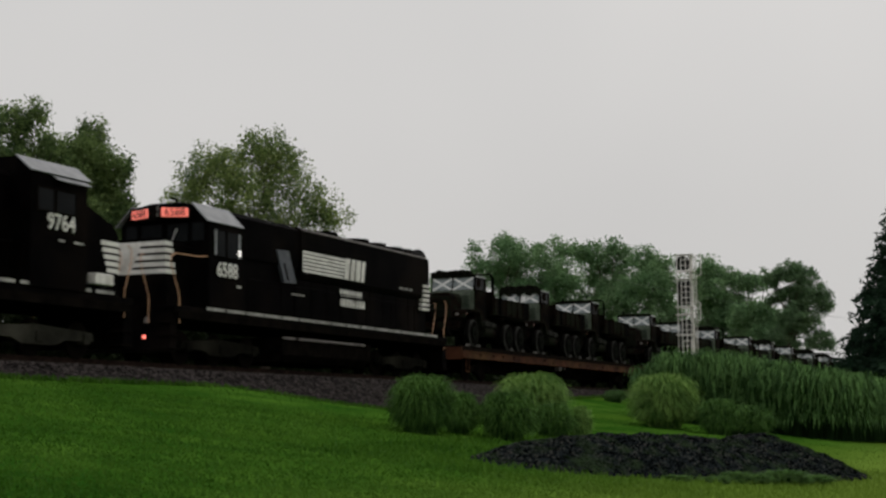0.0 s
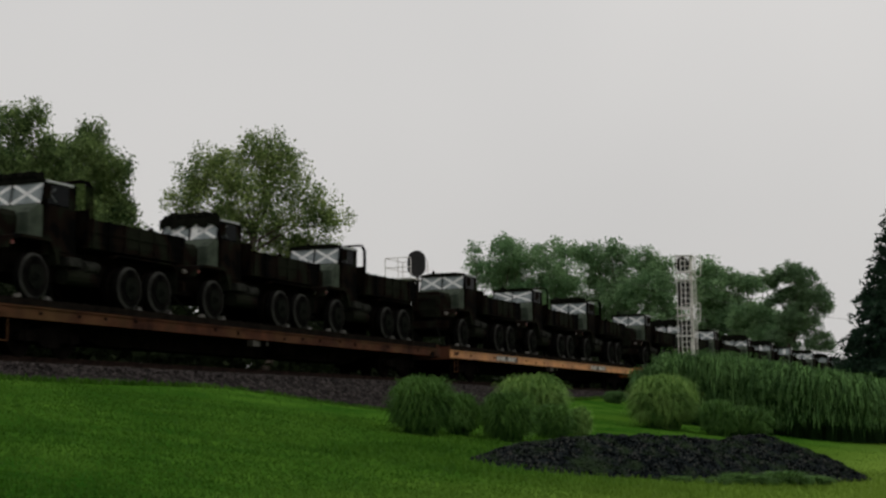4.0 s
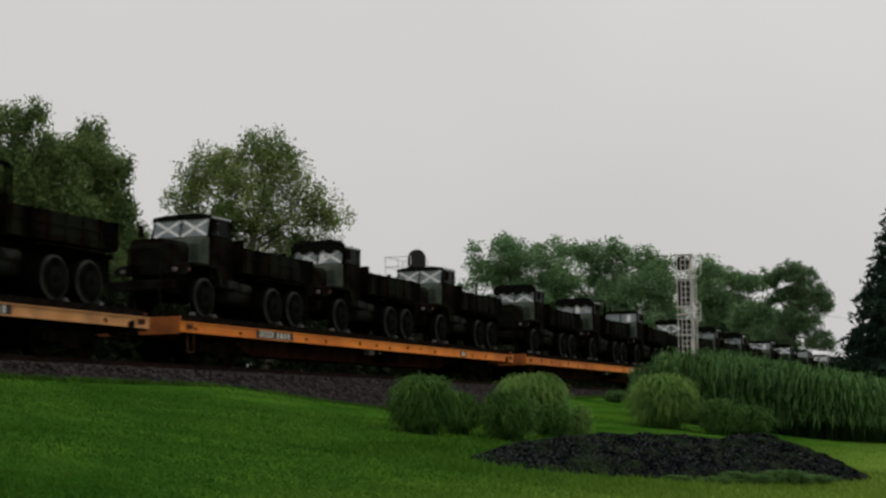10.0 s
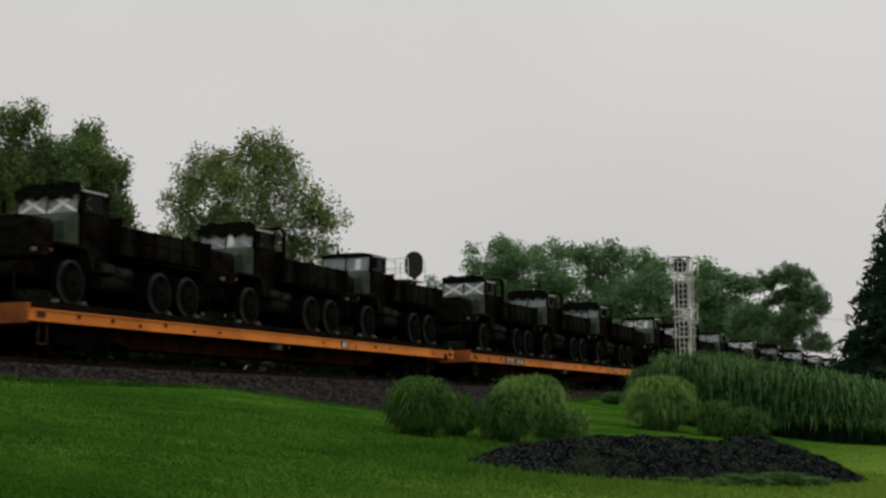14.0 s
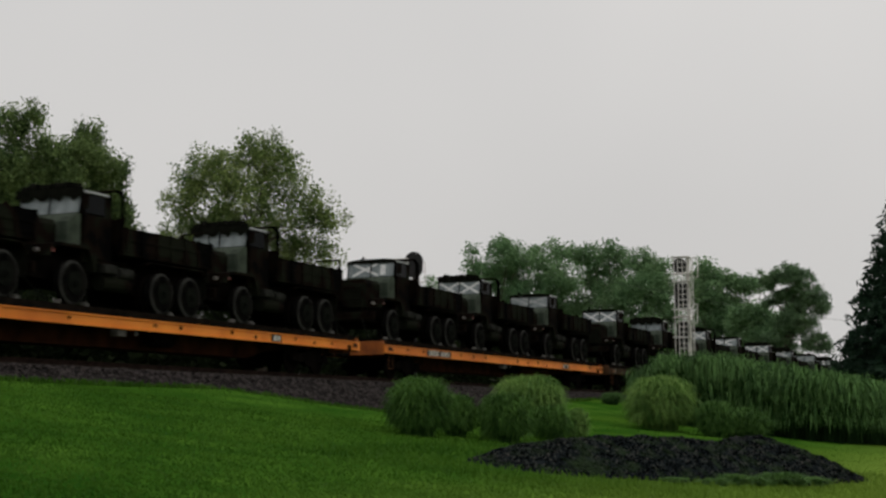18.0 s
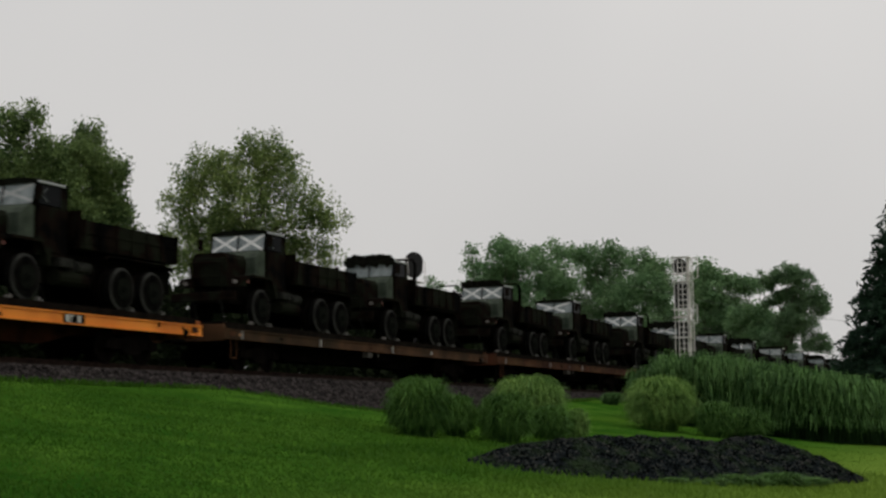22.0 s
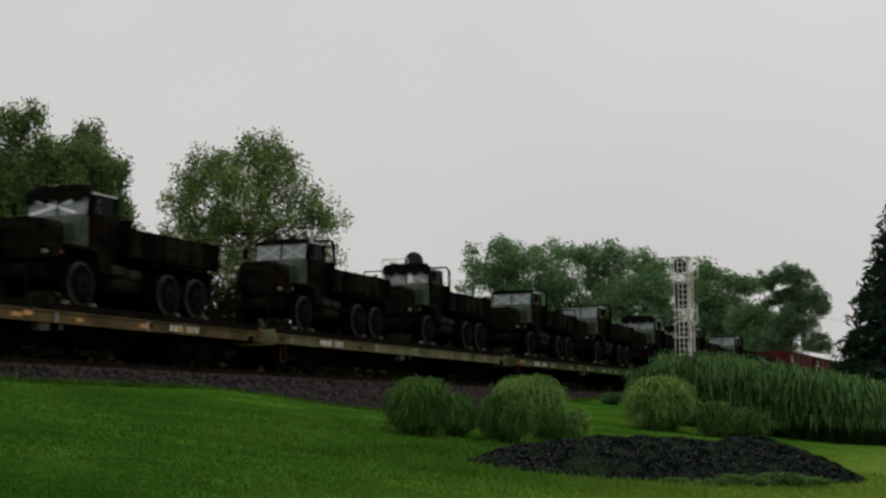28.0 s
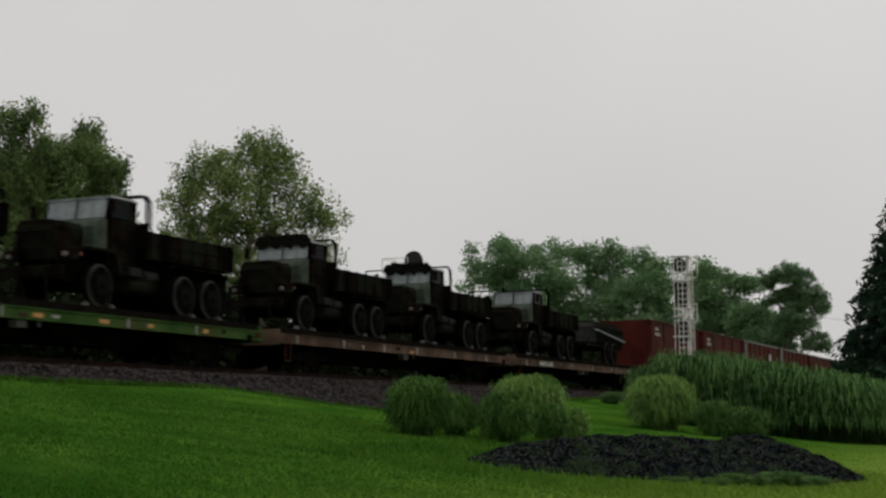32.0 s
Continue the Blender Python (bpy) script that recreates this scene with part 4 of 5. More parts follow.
        part("tape_strip", raked(bm), M_FAINT if extras & 4 else M_TAPE, e, "strip of white tape")
    if extras & 1:
        mid = -0.5 if tape in ("note", "none") else -0.16
        part("paper_notice", raked(box(B(), -0.026, -0.02, mid - 0.12, mid + 0.11, 2.55, 2.95)), M_TAPE, e, "white paper notice on the windscreen")
    # roof
    if top == "canvas":
        part("cab_roof", loft(B(), [(-1.04, 3.02), (1.04, 3.02), (1.0, 3.12), (0.6, 3.18), (-0.6, 3.18), (-1.0, 3.12)], 0.07, 1.42), M_CANVAS, e, "dark canvas cab roof")
    elif top == "rolled":
        bm = loft(B(), [(-1.04, 3.02), (1.04, 3.02), (1.0, 3.1), (0.6, 3.14), (-0.6, 3.14), (-1.0, 3.1)], 0.08, 1.4)
        for k in range(7):
            y = -0.8 + k * 0.26
            rod(bm, (0.2, y, 3.2), (0.35, y + 0.3, 3.22 + 0.03 * (k % 3)), 0.12 + 0.03 * (k % 2), 8)
        part("cab_roof", bm, M_CANVAS, e, "cab roof with bundled dark canvas on top")
        if bows < 3:
            sag = [(-1.06 + 0.106 * k, 2.9 - 0.07 * math.sin(k * 1.3 + len(label)) - 0.04 * math.sin(k * 2.9)) for k in range(21)]
            part("tarpaulin_edge", loft(B(), [(1.06, 3.16), (-1.06, 3.16)] + sag, 0.0, 0.04), M_CANVAS, e, "loose dark tarpaulin hanging over the windscreen top")
    else:
        part("cab_roof", loft(B(), [(-1.04, 3.02), (1.04, 3.02), (1.02, 3.07), (-1.02, 3.07)], 0.08, 1.42), M_FILM, e, "pale flat cab roof")
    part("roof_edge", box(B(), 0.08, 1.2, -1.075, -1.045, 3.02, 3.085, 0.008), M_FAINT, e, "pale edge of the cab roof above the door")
    if tape != "none":
        for za, zb in ((2.93, 2.75), (2.57, 2.75)):
            part("window_tape", slab(B(), [(0.5, za), (0.26, zb), (0.3, zb), (0.54, za)], -1.034, -1.028), M_OLDTAPE, e, "strip of tape on the side window")
    part("exhaust_pipe", pipe(B(), [(1.5, 1.05, 1.1), (1.5, 1.05, 3.3), (1.6, 1.05, 3.42)], 0.06, 8), M_OLIVE, e)
    # cargo body
    part("bed_floor", box(B(), 1.7, 6.35, -1.2, 1.2, 1.5, 1.66, 0.01), M_OLIVE, e)
    for s in (-1, 1):
        bm = box(B(), 1.75, 6.3, s * 1.19 - 0.025, s * 1.19 + 0.025, 1.66, 2.26)
        for i in range(7):
            x = 1.8 + i * 0.73
            box(bm, x, x + 0.09, s * 1.23 - 0.025, s * 1.23 + 0.025, 1.55, 2.28)
        box(bm, 1.75, 6.3, s * 1.225 - 0.02, s * 1.225 + 0.02, 1.92, 1.99)
        part("bed_side", bm, M_OLIVE, e)
        part("mudguard", slab(B(), [(2.85, 1.36), (3.05, 1.44), (5.7, 1.44), (5.95, 1.3), (5.95, 1.26), (5.7, 1.4), (3.05, 1.4), (2.85, 1.32)], min(s * 0.65, s * 1.2), max(s * 0.65, s * 1.2)), M_OLIVE, e)
        part("mud_flap", box(B(), 5.95, 5.98, min(s * 0.65, s * 1.18), max(s * 0.65, s * 1.18), 0.6, 1.3), M_CANVAS, e)
        part("tail_lamp", box(B(), 6.3, 6.38, s * 0.95 - 0.08, s * 0.95 + 0.08, 1.3, 1.42), M_RIM, e)
    part("headboard", box(B(), 1.68, 1.74, -1.2, 1.2, 1.66, 2.5), M_OLIVE, e)
    part("tailgate", box(B(), 6.31, 6.37, -1.2, 1.2, 1.6, 2.26), M_OLIVE, e)
    for i in range(bows):
        x = 1.58 - i * 0.0 + i * 0.13
        bm = pipe(B(), [(x, -1.2, 2.2), (x, -1.2, 3.08), (x, -1.08, 3.26), (x, 1.08, 3.26), (x, 1.2, 3.08), (x, 1.2, 2.2)], 0.03, 5)
        part("canopy_bow", bm, M_OLIVE, e, "steel canopy hoop stowed behind the cab")
    if extras & 2:
        bm = B()
        pipe(bm, [(6.2, -1.15, 2.26), (6.2, -1.15, 2.6), (6.2, -0.2, 2.6), (6.2, -0.2, 2.26)], 0.025)
        part("grab_rail", bm, M_OLIVE, e)
    # axles and wheels
    for x in (-0.45, 3.63, 5.1):
        part("axle", rod(B(), (x, -0.9, 0.585), (x, 0.9, 0.585), 0.11, 10), M_UNDER, e)
        for s in (-1, 1):
            for y in ((1.08, 0.74) if x > 0 else (1.04,)):
                w = moved(part("wheel", TYRE if y > 1 else TYRE_SHADED, None, e), x, s * y, 0.585)
                part("rim", RIM, None, w).matrix_basis = Matrix.Rotation(0 if s < 0 else math.pi, 4, "Z")
    # wheel chocks and chains
    for x in (-1.08, 0.15, 4.2, 5.7):
        part("wheel_chock", slab(B(), [(x - 0.09, 0), (x + 0.09, 0), (x + (0.08 if x < -0.5 else -0.08), 0.13)], -1.18, -1.0), M_CHOCK if x < 0.1 else M_PALECHOCK, e)
    for x0, x1 in ((-2.0, -2.75), (6.2, 6.9)):
        for y in (-0.9, 0.9):
            part("tie_down_chain", rod(B(), (x0, y * 0.6, 0.9), (x1, y * 1.3, 0.0), 0.022, 5), M_RIM, e)
    return e


def load_trailer():
    """The low last vehicle of the load: a rounded grey hood with a long folded boom, on twin axles."""
    e = tagged(new("army_trailer"), "low army trailer under a dull cover with a pale front", "trailer")
    part("chassis", box(B(), 0.0, 6.5, -1.0, 1.0, 0.85, 1.1, 0.02), M_OLIVE, e)
    part("cover", loft(B(), [(-1.1, 1.1), (1.1, 1.1), (1.15, 1.9), (0.8, 2.25), (-0.8, 2.25), (-1.15, 1.9)], 1.4, 6.4), M_CANVAS, e, "dark fitted cover")
    part("front_cover", slab(B(), [(0.1, 1.1), (1.5, 1.1), (1.5, 2.0), (1.1, 2.15), (0.4, 1.9)], -1.1, 1.1), M_BOX, e, "crumpled pale front cover")
    part("side_rail", rod(B(), (1.0, -1.2, 1.75), (6.4, -1.2, 1.3), 0.05), M_FILM, e, "pale side rail")
    for x in (3.4, 4.7):
        for s in (-1, 1):
            w = moved(part("wheel", TYRE, None, e), x, s * 1.0, 0.585)
            part("rim", RIM, None, w).matrix_basis = Matrix.Rotation(0 if s < 0 else math.pi, 4, "Z")
    return e


def hopper(length, seed):
    """A tall ribbed red wagon; x = 0 at its front end."""
    r = random.Random(seed)
    e = tagged(new("hopper_wagon"), "tall dark red ribbed hopper wagon with grey ends", "hopper wagon", group="red wagons behind the flatcars")
    part("body", loft(B(), [(-1.42, 1.15), (1.42, 1.15), (1.5, 1.5), (1.5, 4.15), (1.44, 4.2), (-1.44, 4.2), (-1.5, 4.15), (-1.5, 1.5)], 0.4, length - 0.4), M_MAROON, e)
    part("top_chord", box(B(), 0.3, length - 0.3, -1.56, -1.48, 4.1, 4.22), M_GREYEND if seed > 71 else M_MAROON, e)
    n = 5 if seed < 72 else 8
    for i in range(n):
        x = 0.7 + i * (length - 1.4) / (n - 1)
        part("side_rib", box(B(), x - 0.05, x + 0.05, -1.55, -1.5, 1.2, 4.12), M_MAROON, e)
    for x0, x1 in ((0.3, 0.4), (length - 0.4, length - 0.3)):
        part("end_panel", box(B(), x0, x1, -1.45, 1.45, 1.2, 4.1), M_MAROON, e)
    if seed in (72, 73, 75):
        part("corner_post", box(B(), 0.28, 0.9, -1.63, -1.52, 1.15, 4.0), M_GREYEND, e, "grey corner panel")
    part("side_sill", box(B(), 0.2, length - 0.2, -1.5, 1.5, 0.95, 1.2), M_MAROON, e)
    if seed < 72:
        for k, wide in enumerate((0.8, 1.1)):
            part("marking_bar", box(B(), 1.5, 1.5 + wide, -1.56, -1.55, 3.62 - 0.3 * k, 3.8 - 0.3 * k), M_DASH, e, "white marking bar")
    if seed == 72:
        part("repair_patch", box(B(), length * 0.66, length * 0.66 + 1.0, -1.61, -1.602, 2.5, 3.5), M_DASH, e, "pale square patch")
    for x in (2.0, length - 2.0):
        bogie(e, x, 2, 1.78, 0.5, False)
    coupler(e, 0.4, -1)
    coupler(e, length - 0.4, 1)
    return e


TRAIN = []  # (thing, distance along the train, height above the rail)
TRAIN.append((locomotive_wide(), 14.1, 0.0))
TRAIN.append((locomotive_long(), 36.4, 0.0))

DARKP = mat("black_panel_paint", (0.003, 0.003, 0.003), (0.008, 0.008, 0.008), rough=0.6, scale=3.0, bump=0.02)
CARS = ((58.8, 27.2, M_RUST, "long flatcar with a rusty brown side sill", ()),
        (87.1, 27.2, M_TAN, "long faded orange flatcar with dark marking panels", ((5.05, 7.8, DARKP), (18.6, 21.35, DARKP))),
        (115.9, 27.2, M_ORANGE, "long bright orange flatcar with a marking panel", ((4.3, 6.65, DARKP), (21.0, 21.6, M_UNDER))),
        (144.9, 27.2, M_ORANGE, "long bright orange flatcar, paint slightly worn", ((17.0, 17.6, M_UNDER),)),
        (174.0, 27.2, M_ORANGE, "long bright orange flatcar with dark marks", ((4.1, 6.6, DARKP), (20.8, 21.45, M_UNDER))),
        (203.3, 27.3, M_ORANGE, "long bright orange flatcar with a marking panel", ((3.9, 6.35, DARKP), (20.7, 21.6, M_UNDER))),
        (231.9, 21.8, M_OLIVESILL, "flatcar with a grimy rust-brown side sill", ()),
        (254.9, 21.6, M_RUST, "rusty brown flatcar with worn side sill", ()),
        (277.6, 20.7, M_DULL, "flatcar with a weathered tan side sill", ((15.2, 17.0, M_DULL),)),
        (299.0, 21.2, M_SAGE, "flatcar with a weathered sage-tan side sill", ((3.0, 5.0, M_SAGE),)),
        (321.1, 22.2, M_MOSS, "flatcar with a weathered greenish side sill", ((2.5, 4.6, M_MOSS),)),
        (344.4, 21.2, M_UMBER, "flatcar with a weathered brown side sill", ()),
        (366.3, 21.7, M_UMBER, "flatcar with a weathered brown side sill", ((3.2, 5.4, M_UMBER),)))
for i, (s, length, paint, label, panels) in enumerate(CARS):
    TRAIN.append((flatcar(length, paint, label, 40 + i, panels, True, i > 5), s, 0.0))

KINDS = {"a": lorry("dark olive army truck, canvas roof, taped windscreen", "crosses", "canvas", 0),
         "b": lorry("dark olive army truck with canopy hoops and taped windscreen", "crosses", "rolled", 3),
         "d": lorry("dark olive army truck with pale roof and plain covered windscreen", "none", "bare", 3),
         "e": lorry("dark olive army truck with one tape cross on windscreen", "one", "canvas", 2),
         "f": lorry("dark olive army truck, taped windscreen with paper notice", "crosses", "rolled", 0, 1),
         "g": lorry("dark olive army truck, bundled roof, plain covered windscreen", "none", "rolled", 2, 2),
         "h": lorry("dark olive army truck with faint tape crosses and paper notice", "crosses", "rolled", 2, 5),
         "i": lorry("dark olive army truck with faint tape crosses, canvas roof", "crosses", "canvas", 2, 6),
         "j": lorry("dark olive army truck, one wide tape cross on windscreen", "wide", "canvas", 0),
         "k": lorry("dark olive army truck, wide tape cross under bundled canvas", "wide", "rolled", 0),
         "l": lorry("dark olive army truck, taped windscreen, canvas roof, stowed hoops", "crosses", "canvas", 2),
         "m": lorry("dark olive army truck, taped windscreen under bundled canvas", "crosses", "rolled", 0),
         "n": lorry("dark olive army truck, untaped covered windscreen with paper notice", "none", "canvas", 0, 1),
         "o": lorry("dark olive army truck, tape cross beside a paper notice", "note", "canvas", 3, 1),
         "p": lorry("dark olive army truck, canvas roof, faint tape on windscreen", "one", "canvas", 0, 4)}
LORRIES = ((61.4, "b"), (69.9, "f"), (78.1, "l"), (89.8, "a"), (98.4, "e"), (106.9, "b"), (118.2, "a"), (127.2, "f"), (136.2, "a"), (147.5, "m"), (156.7, "h"), (165.3, "n"),
           (177.0, "b"), (185.4, "g"), (194.1, "g"), (205.3, "o"), (214.3, "b"), (223.4, "p"), (235.2, "a"), (245.1, "g"), (257.0, "b"), (267.2, "j"), (279.4, "b"),
           (289.7, "k"), (302.1, "i"), (312.6, "h"), (324.9, "i"), (335.6, "d"), (347.3, "g"), (357.8, "g"), (370.2, "d"))
used = set()
for s, k in LORRIES:
    truck = KINDS[k] if k not in used else copy_thing(KINDS[k], Matrix.Identity(4))
    used.add(k)
    TRAIN.append((truck, s, 1.38))
TRAIN.append((load_trailer(), 378.6, 1.38))
for i, s in enumerate((388.9, 402.4, 415.8, 430.2, 444.7, 459.2, 473.7)):
    TRAIN.append((hopper(13.3 if i < 2 else 14.2, 70 + i), s, 0.0))


# ---- signals ----
def signal_far():
    """The signal beyond the track, seen from behind: black oval plate over a railed platform."""
    e = tagged(new("railway_signal"), "railway signal with black oval plate and railed platform, seen from behind", "railway signal")
    x, y, g = 66.5, 29.05, ground_z(66.5, 29.05)
    top = 9.58
    part("mast", rod(B(), (x, y, g), (x, y, top - 0.2), 0.09, 10), M_TARGET, e, "dark mast")
    outline = [(0.46 * math.cos(a), 0.46 * math.sin(a) + (0.16 if math.sin(a) > 0 else -0.16)) for a in [2 * math.pi * i / 24 for i in range(24)]]
    plate = loft(B(), outline, -0.03, 0.03)
    moved(part("signal_plate", plate, M_TARGET, e, "black oval signal backplate"), x - 0.1, y, top - 0.62)
    part("lamp_housing", box(B(), x - 0.05, x + 0.3, y - 0.18, y + 0.18, top - 1.0, top - 0.25, 0.03), M_TARGET, e)
    floor_z = top - 1.35
    part("platform", box(B(), x - 1.0, x + 1.0, y - 0.1, y + 1.25, floor_z - 0.05, floor_z), M_SILVER, e)
    for px, py in ((x - 1.0, y - 0.1), (x - 1.0, y + 1.2), (x + 1.0, y - 0.1), (x + 1.0, y + 1.2), (x - 1.0, y + 0.55), (x + 1.0, y + 0.55)):
        part("rail_post", rod(B(), (px, py, floor_z), (px, py, floor_z + 0.95), 0.022, 6), M_SILVER, e)
    for z in (floor_z + 0.5, floor_z + 0.95):
        bm = pipe(B(), [(x - 1.0, y - 0.1, z), (x - 1.0, y + 1.2, z), (x + 1.0, y + 1.2, z), (x + 1.0, y - 0.1, z)], 0.02)
        part("guard_rail", bm, M_SILVER, e)
    return e


def signal_near():
    """The tall silver mast beside the track with its ladder and two dark signal heads."""
    e = tagged(new("railway_signal"), "tall silver signal mast with ladder and dark stacked signal heads", "railway signal")
    y, x = 21.5, 87.5
    g = ground_z(x, y) - 0.1
    top = 10.97

    def across(r, dx=0.0):
        """The y of a piece that stands r to the side of the mast's line, dx further along the track."""
        return y - (r - 0.385 * dx) / 0.92

    part("mast", rod(B(), (x + 0.2, across(0.40, 0.2), g), (x + 0.2, across(0.40, 0.2), top), 0.12, 14), M_SILVER, e, "thick silver-painted mast")
    # ladder faces back along the track
    rails = [across(r, -0.3) for r in (-0.43, -0.22, 0.02, 0.27)]
    for ry in rails:
        part("ladder_rail", rod(B(), (x - 0.3, ry, g), (x - 0.3, ry, top), 0.026, 6), M_SILVER, e)
    n = int((top - g - 0.4) / 0.31)
    for i in range(n):
        z = g + 0.4 + i * 0.31
        part("rung", rod(B(), (x - 0.3, rails[1], z), (x - 0.3, rails[3], z), 0.02, 6), M_SILVER, e)
    for r in (0.55, 0.64):
        part("conduit", rod(B(), (x, across(r), g), (x, across(r), top - 0.1), 0.022, 6), M_SILVER, e)
    for z in (top, top - 0.95, top - 1.4, top - 3.0, top - 3.45, top - 4.6):
        part("bracket", box(B(), x - 0.33, x + 0.3, across(0.5), across(-0.45), z - 0.05, z), M_SILVER, e)
    for r, z0, z1 in ((0.9, top - 1.3, top - 0.05), (0.82, top - 3.9, top - 2.7)):
        a, b = across(0.64), across(r)
        part("side_hoop", pipe(B(), [(x, a, z0), (x, b, z0 + 0.1), (x, b, z1 - 0.1), (x, a, z1)], 0.024), M_SILVER, e)
    outline = [(0.42 * math.cos(a), 0.43 * math.sin(a)) for a in [2 * math.pi * i / 20 for i in range(20)]]
    moved(part("signal_head", loft(B(), outline, 0, 0.25), M_TARGET, e, "round black signal head"), x + 0.05, across(-0.09, 0.05), top - 0.5)
    moved(part("signal_head", loft(B(), [(-0.33, -0.72), (0.33, -0.72), (0.4, -0.5), (0.4, 0.6), (0.25, 0.72), (-0.25, 0.72), (-0.4, 0.6), (-0.4, -0.5)], 0, 0.25), M_TARGET, e, "tall black signal head"), x + 0.05, across(-0.0, 0.05), top - 2.2)
    moved(part("signal_head", loft(B(), [(-0.3, -0.6), (0.3, -0.6), (0.36, -0.4), (0.36, 0.45), (0.22, 0.6), (-0.22, 0.6), (-0.36, 0.45), (-0.36, -0.4)], 0, 0.25), M_TARGET, e, "small black signal head"), x + 0.05, across(0.05, 0.05), top - 4.35)
    part("base_box", box(B(), x + 0.2, x + 0.9, y - 0.6, y + 0.1, g, g + 1.1, 0.03), M_SILVER, e)
    return e


signal_far()
signal_near()


# ---- plants ----
def leaf_cards(rng, centres, per, spread, size, droop=0.0, long=1.6):
    """Small pointed leaves scattered round each centre."""
    c = np.repeat(centres, per, axis=0)
    n = len(c)
    q = c + np.clip(rng.normal(0, 1, (n, 3)), -1.7, 1.7) * spread
    q[:, 2] -= droop * np.abs(rng.normal(0, 1, n)) * spread[2] if droop else 0
    d = rng.normal(0, 1, (n, 3))
    d[:, 2] = d[:, 2] * 0.6 - droop
    d /= np.linalg.norm(d, axis=1)[:, None]
    e = np.cross(d, rng.normal(0, 1, (n, 3)))
    e /= np.linalg.norm(e, axis=1)[:, None] + 1e-9
    s = (size * rng.uniform(0.6, 1.35, n))[:, None]
    v = np.stack([q - d * s * long * 0.5, q + e * s * 0.5, q + d * s * long * 0.5, q - e * s * 0.5], 1).reshape(-1, 3)
    f = np.arange(n * 4).reshape(-1, 4)
    return v, f


def limb(bm, a, b, r0, r1, rng, bends=3):
    pts = [Vector(a).lerp(Vector(b), i / bends) for i in range(bends + 1)]
    ln = (Vector(b) - Vector(a)).length
    for q in pts[1:-1]:
        q += Vector(rng.normal(0, 0.05, 3)) * ln
    for i in range(bends):
        rod(bm, pts[i], pts[i + 1], r0 + (r1 - r0) * i / bends, 7, r0 + (r1 - r0) * (i + 1) / bends)


def tree(name, label, base, trunk_h, trunk_r, blobs, leaf_mat, seed, clusters, per, size, spread=0.5, droop=0.0, group=""):
    """A tapered trunk with limbs to each mass of the crown, and a crown of loose leaf clusters. blobs: (sideways, up, radius) from the base."""
    rng = np.random.default_rng(seed)
    x, y, z = base
    across = np.array((y, -x)) / math.hypot(x, y)
    away = np.array((x, y)) / math.hypot(x, y)
    e = tagged(new(name), label, "tree", group=group)
    bm = B()
    top = Vector((x, y, z + trunk_h))
    limb(bm, (x, y, z - 0.4), top, trunk_r, trunk_r * 0.55, rng, 4)
    volume = np.array([b[2] ** 3 for b in blobs]) ** 0.75
    share = np.maximum(3, (clusters * volume / volume.sum()).astype(int))
    cs = []
    for (side, up, r), n in zip(blobs, share):
        flat = across * side + away * rng.uniform(-1, 1) * r
        centre = np.array((x + flat[0], y + flat[1], z + up))
        start = Vector((x, y, z + min(trunk_h, max(up - r * 1.6, trunk_h * 0.4))))
        limb(bm, start, centre, trunk_r * 0.28, trunk_r * 0.08, rng)
        u = rng.normal(0, 1, (n, 3))
        u /= np.linalg.norm(u, axis=1)[:, None]
        rad = rng.uniform(0.2, 1.0, n) ** 0.6 * rng.uniform(0.82, 1.1, n)
        pts = centre + u * rad[:, None] * np.array((r, r * 1.15, r))
        cs.append(pts)
        for q in pts[:max(2, n // 9)]:
            limb(bm, centre, q, trunk_r * 0.08, trunk_r * 0.02, rng, 2)
    part("trunk", bm, M_BARK, e, "grey-brown trunk with limbs")
    v, f = leaf_cards(rng, np.concatenate(cs), per, np.array((spread, spread, spread * (1.35 if droop > 0.5 else 0.75))), size, droop)
    part("crown", from_arrays("crown", v, f, leaf_mat), None, e, "loose leafy crown")
    return e


def ribbons(px, py, pz, ox, oy):
    """Strips from rows of points (blade, step) with half-widths ox, oy."""
    n, k = px.shape
    left, right = np.stack([px - ox, py - oy, pz], 2), np.stack([px + ox, py + oy, pz], 2)
    v = np.stack([left, right], 2).reshape(-1, 3)
    b = np.arange(n)[:, None] * 2 * k
    f = np.concatenate([b + np.array((2 * i, 2 * i + 1, 2 * i + 3, 2 * i + 2)) for i in range(k - 1)], 0)
    return v, f


def arching(rng, x, y, z, root, head, tip_r, tip_z, crest, thick):
    """Blades that rise from the root, lean out over a crest and bend down to the tip."""
    u = np.array((0.0, 0.3, 0.56, 0.8, 1.0))
    ca, sa = np.cos(head)[:, None], np.sin(head)[:, None]
    go = 2 * u * (1 - u) * (tip_r * 0.62)[:, None] + u ** 2 * tip_r[:, None]
    rise = 2 * u * (1 - u) * crest[:, None] + u ** 2 * tip_z[:, None]
    side = rng.normal(0, 0.05, len(head))[:, None] * u ** 2 * (tip_r + 0.3)[:, None]
    tw = rng.uniform(0, 6.283, len(head))[:, None]
    wide = np.array((0.8, 1.0, 1.0, 0.75, 0.08)) * thick
    rx, ry = root[:, 0:1], root[:, 1:2]
    return ribbons(x + rx + go * ca - side * sa, y + ry + go * sa + side * ca, z + np.maximum(rise, 0.0), np.cos(tw) * wide, np.sin(tw) * wide)


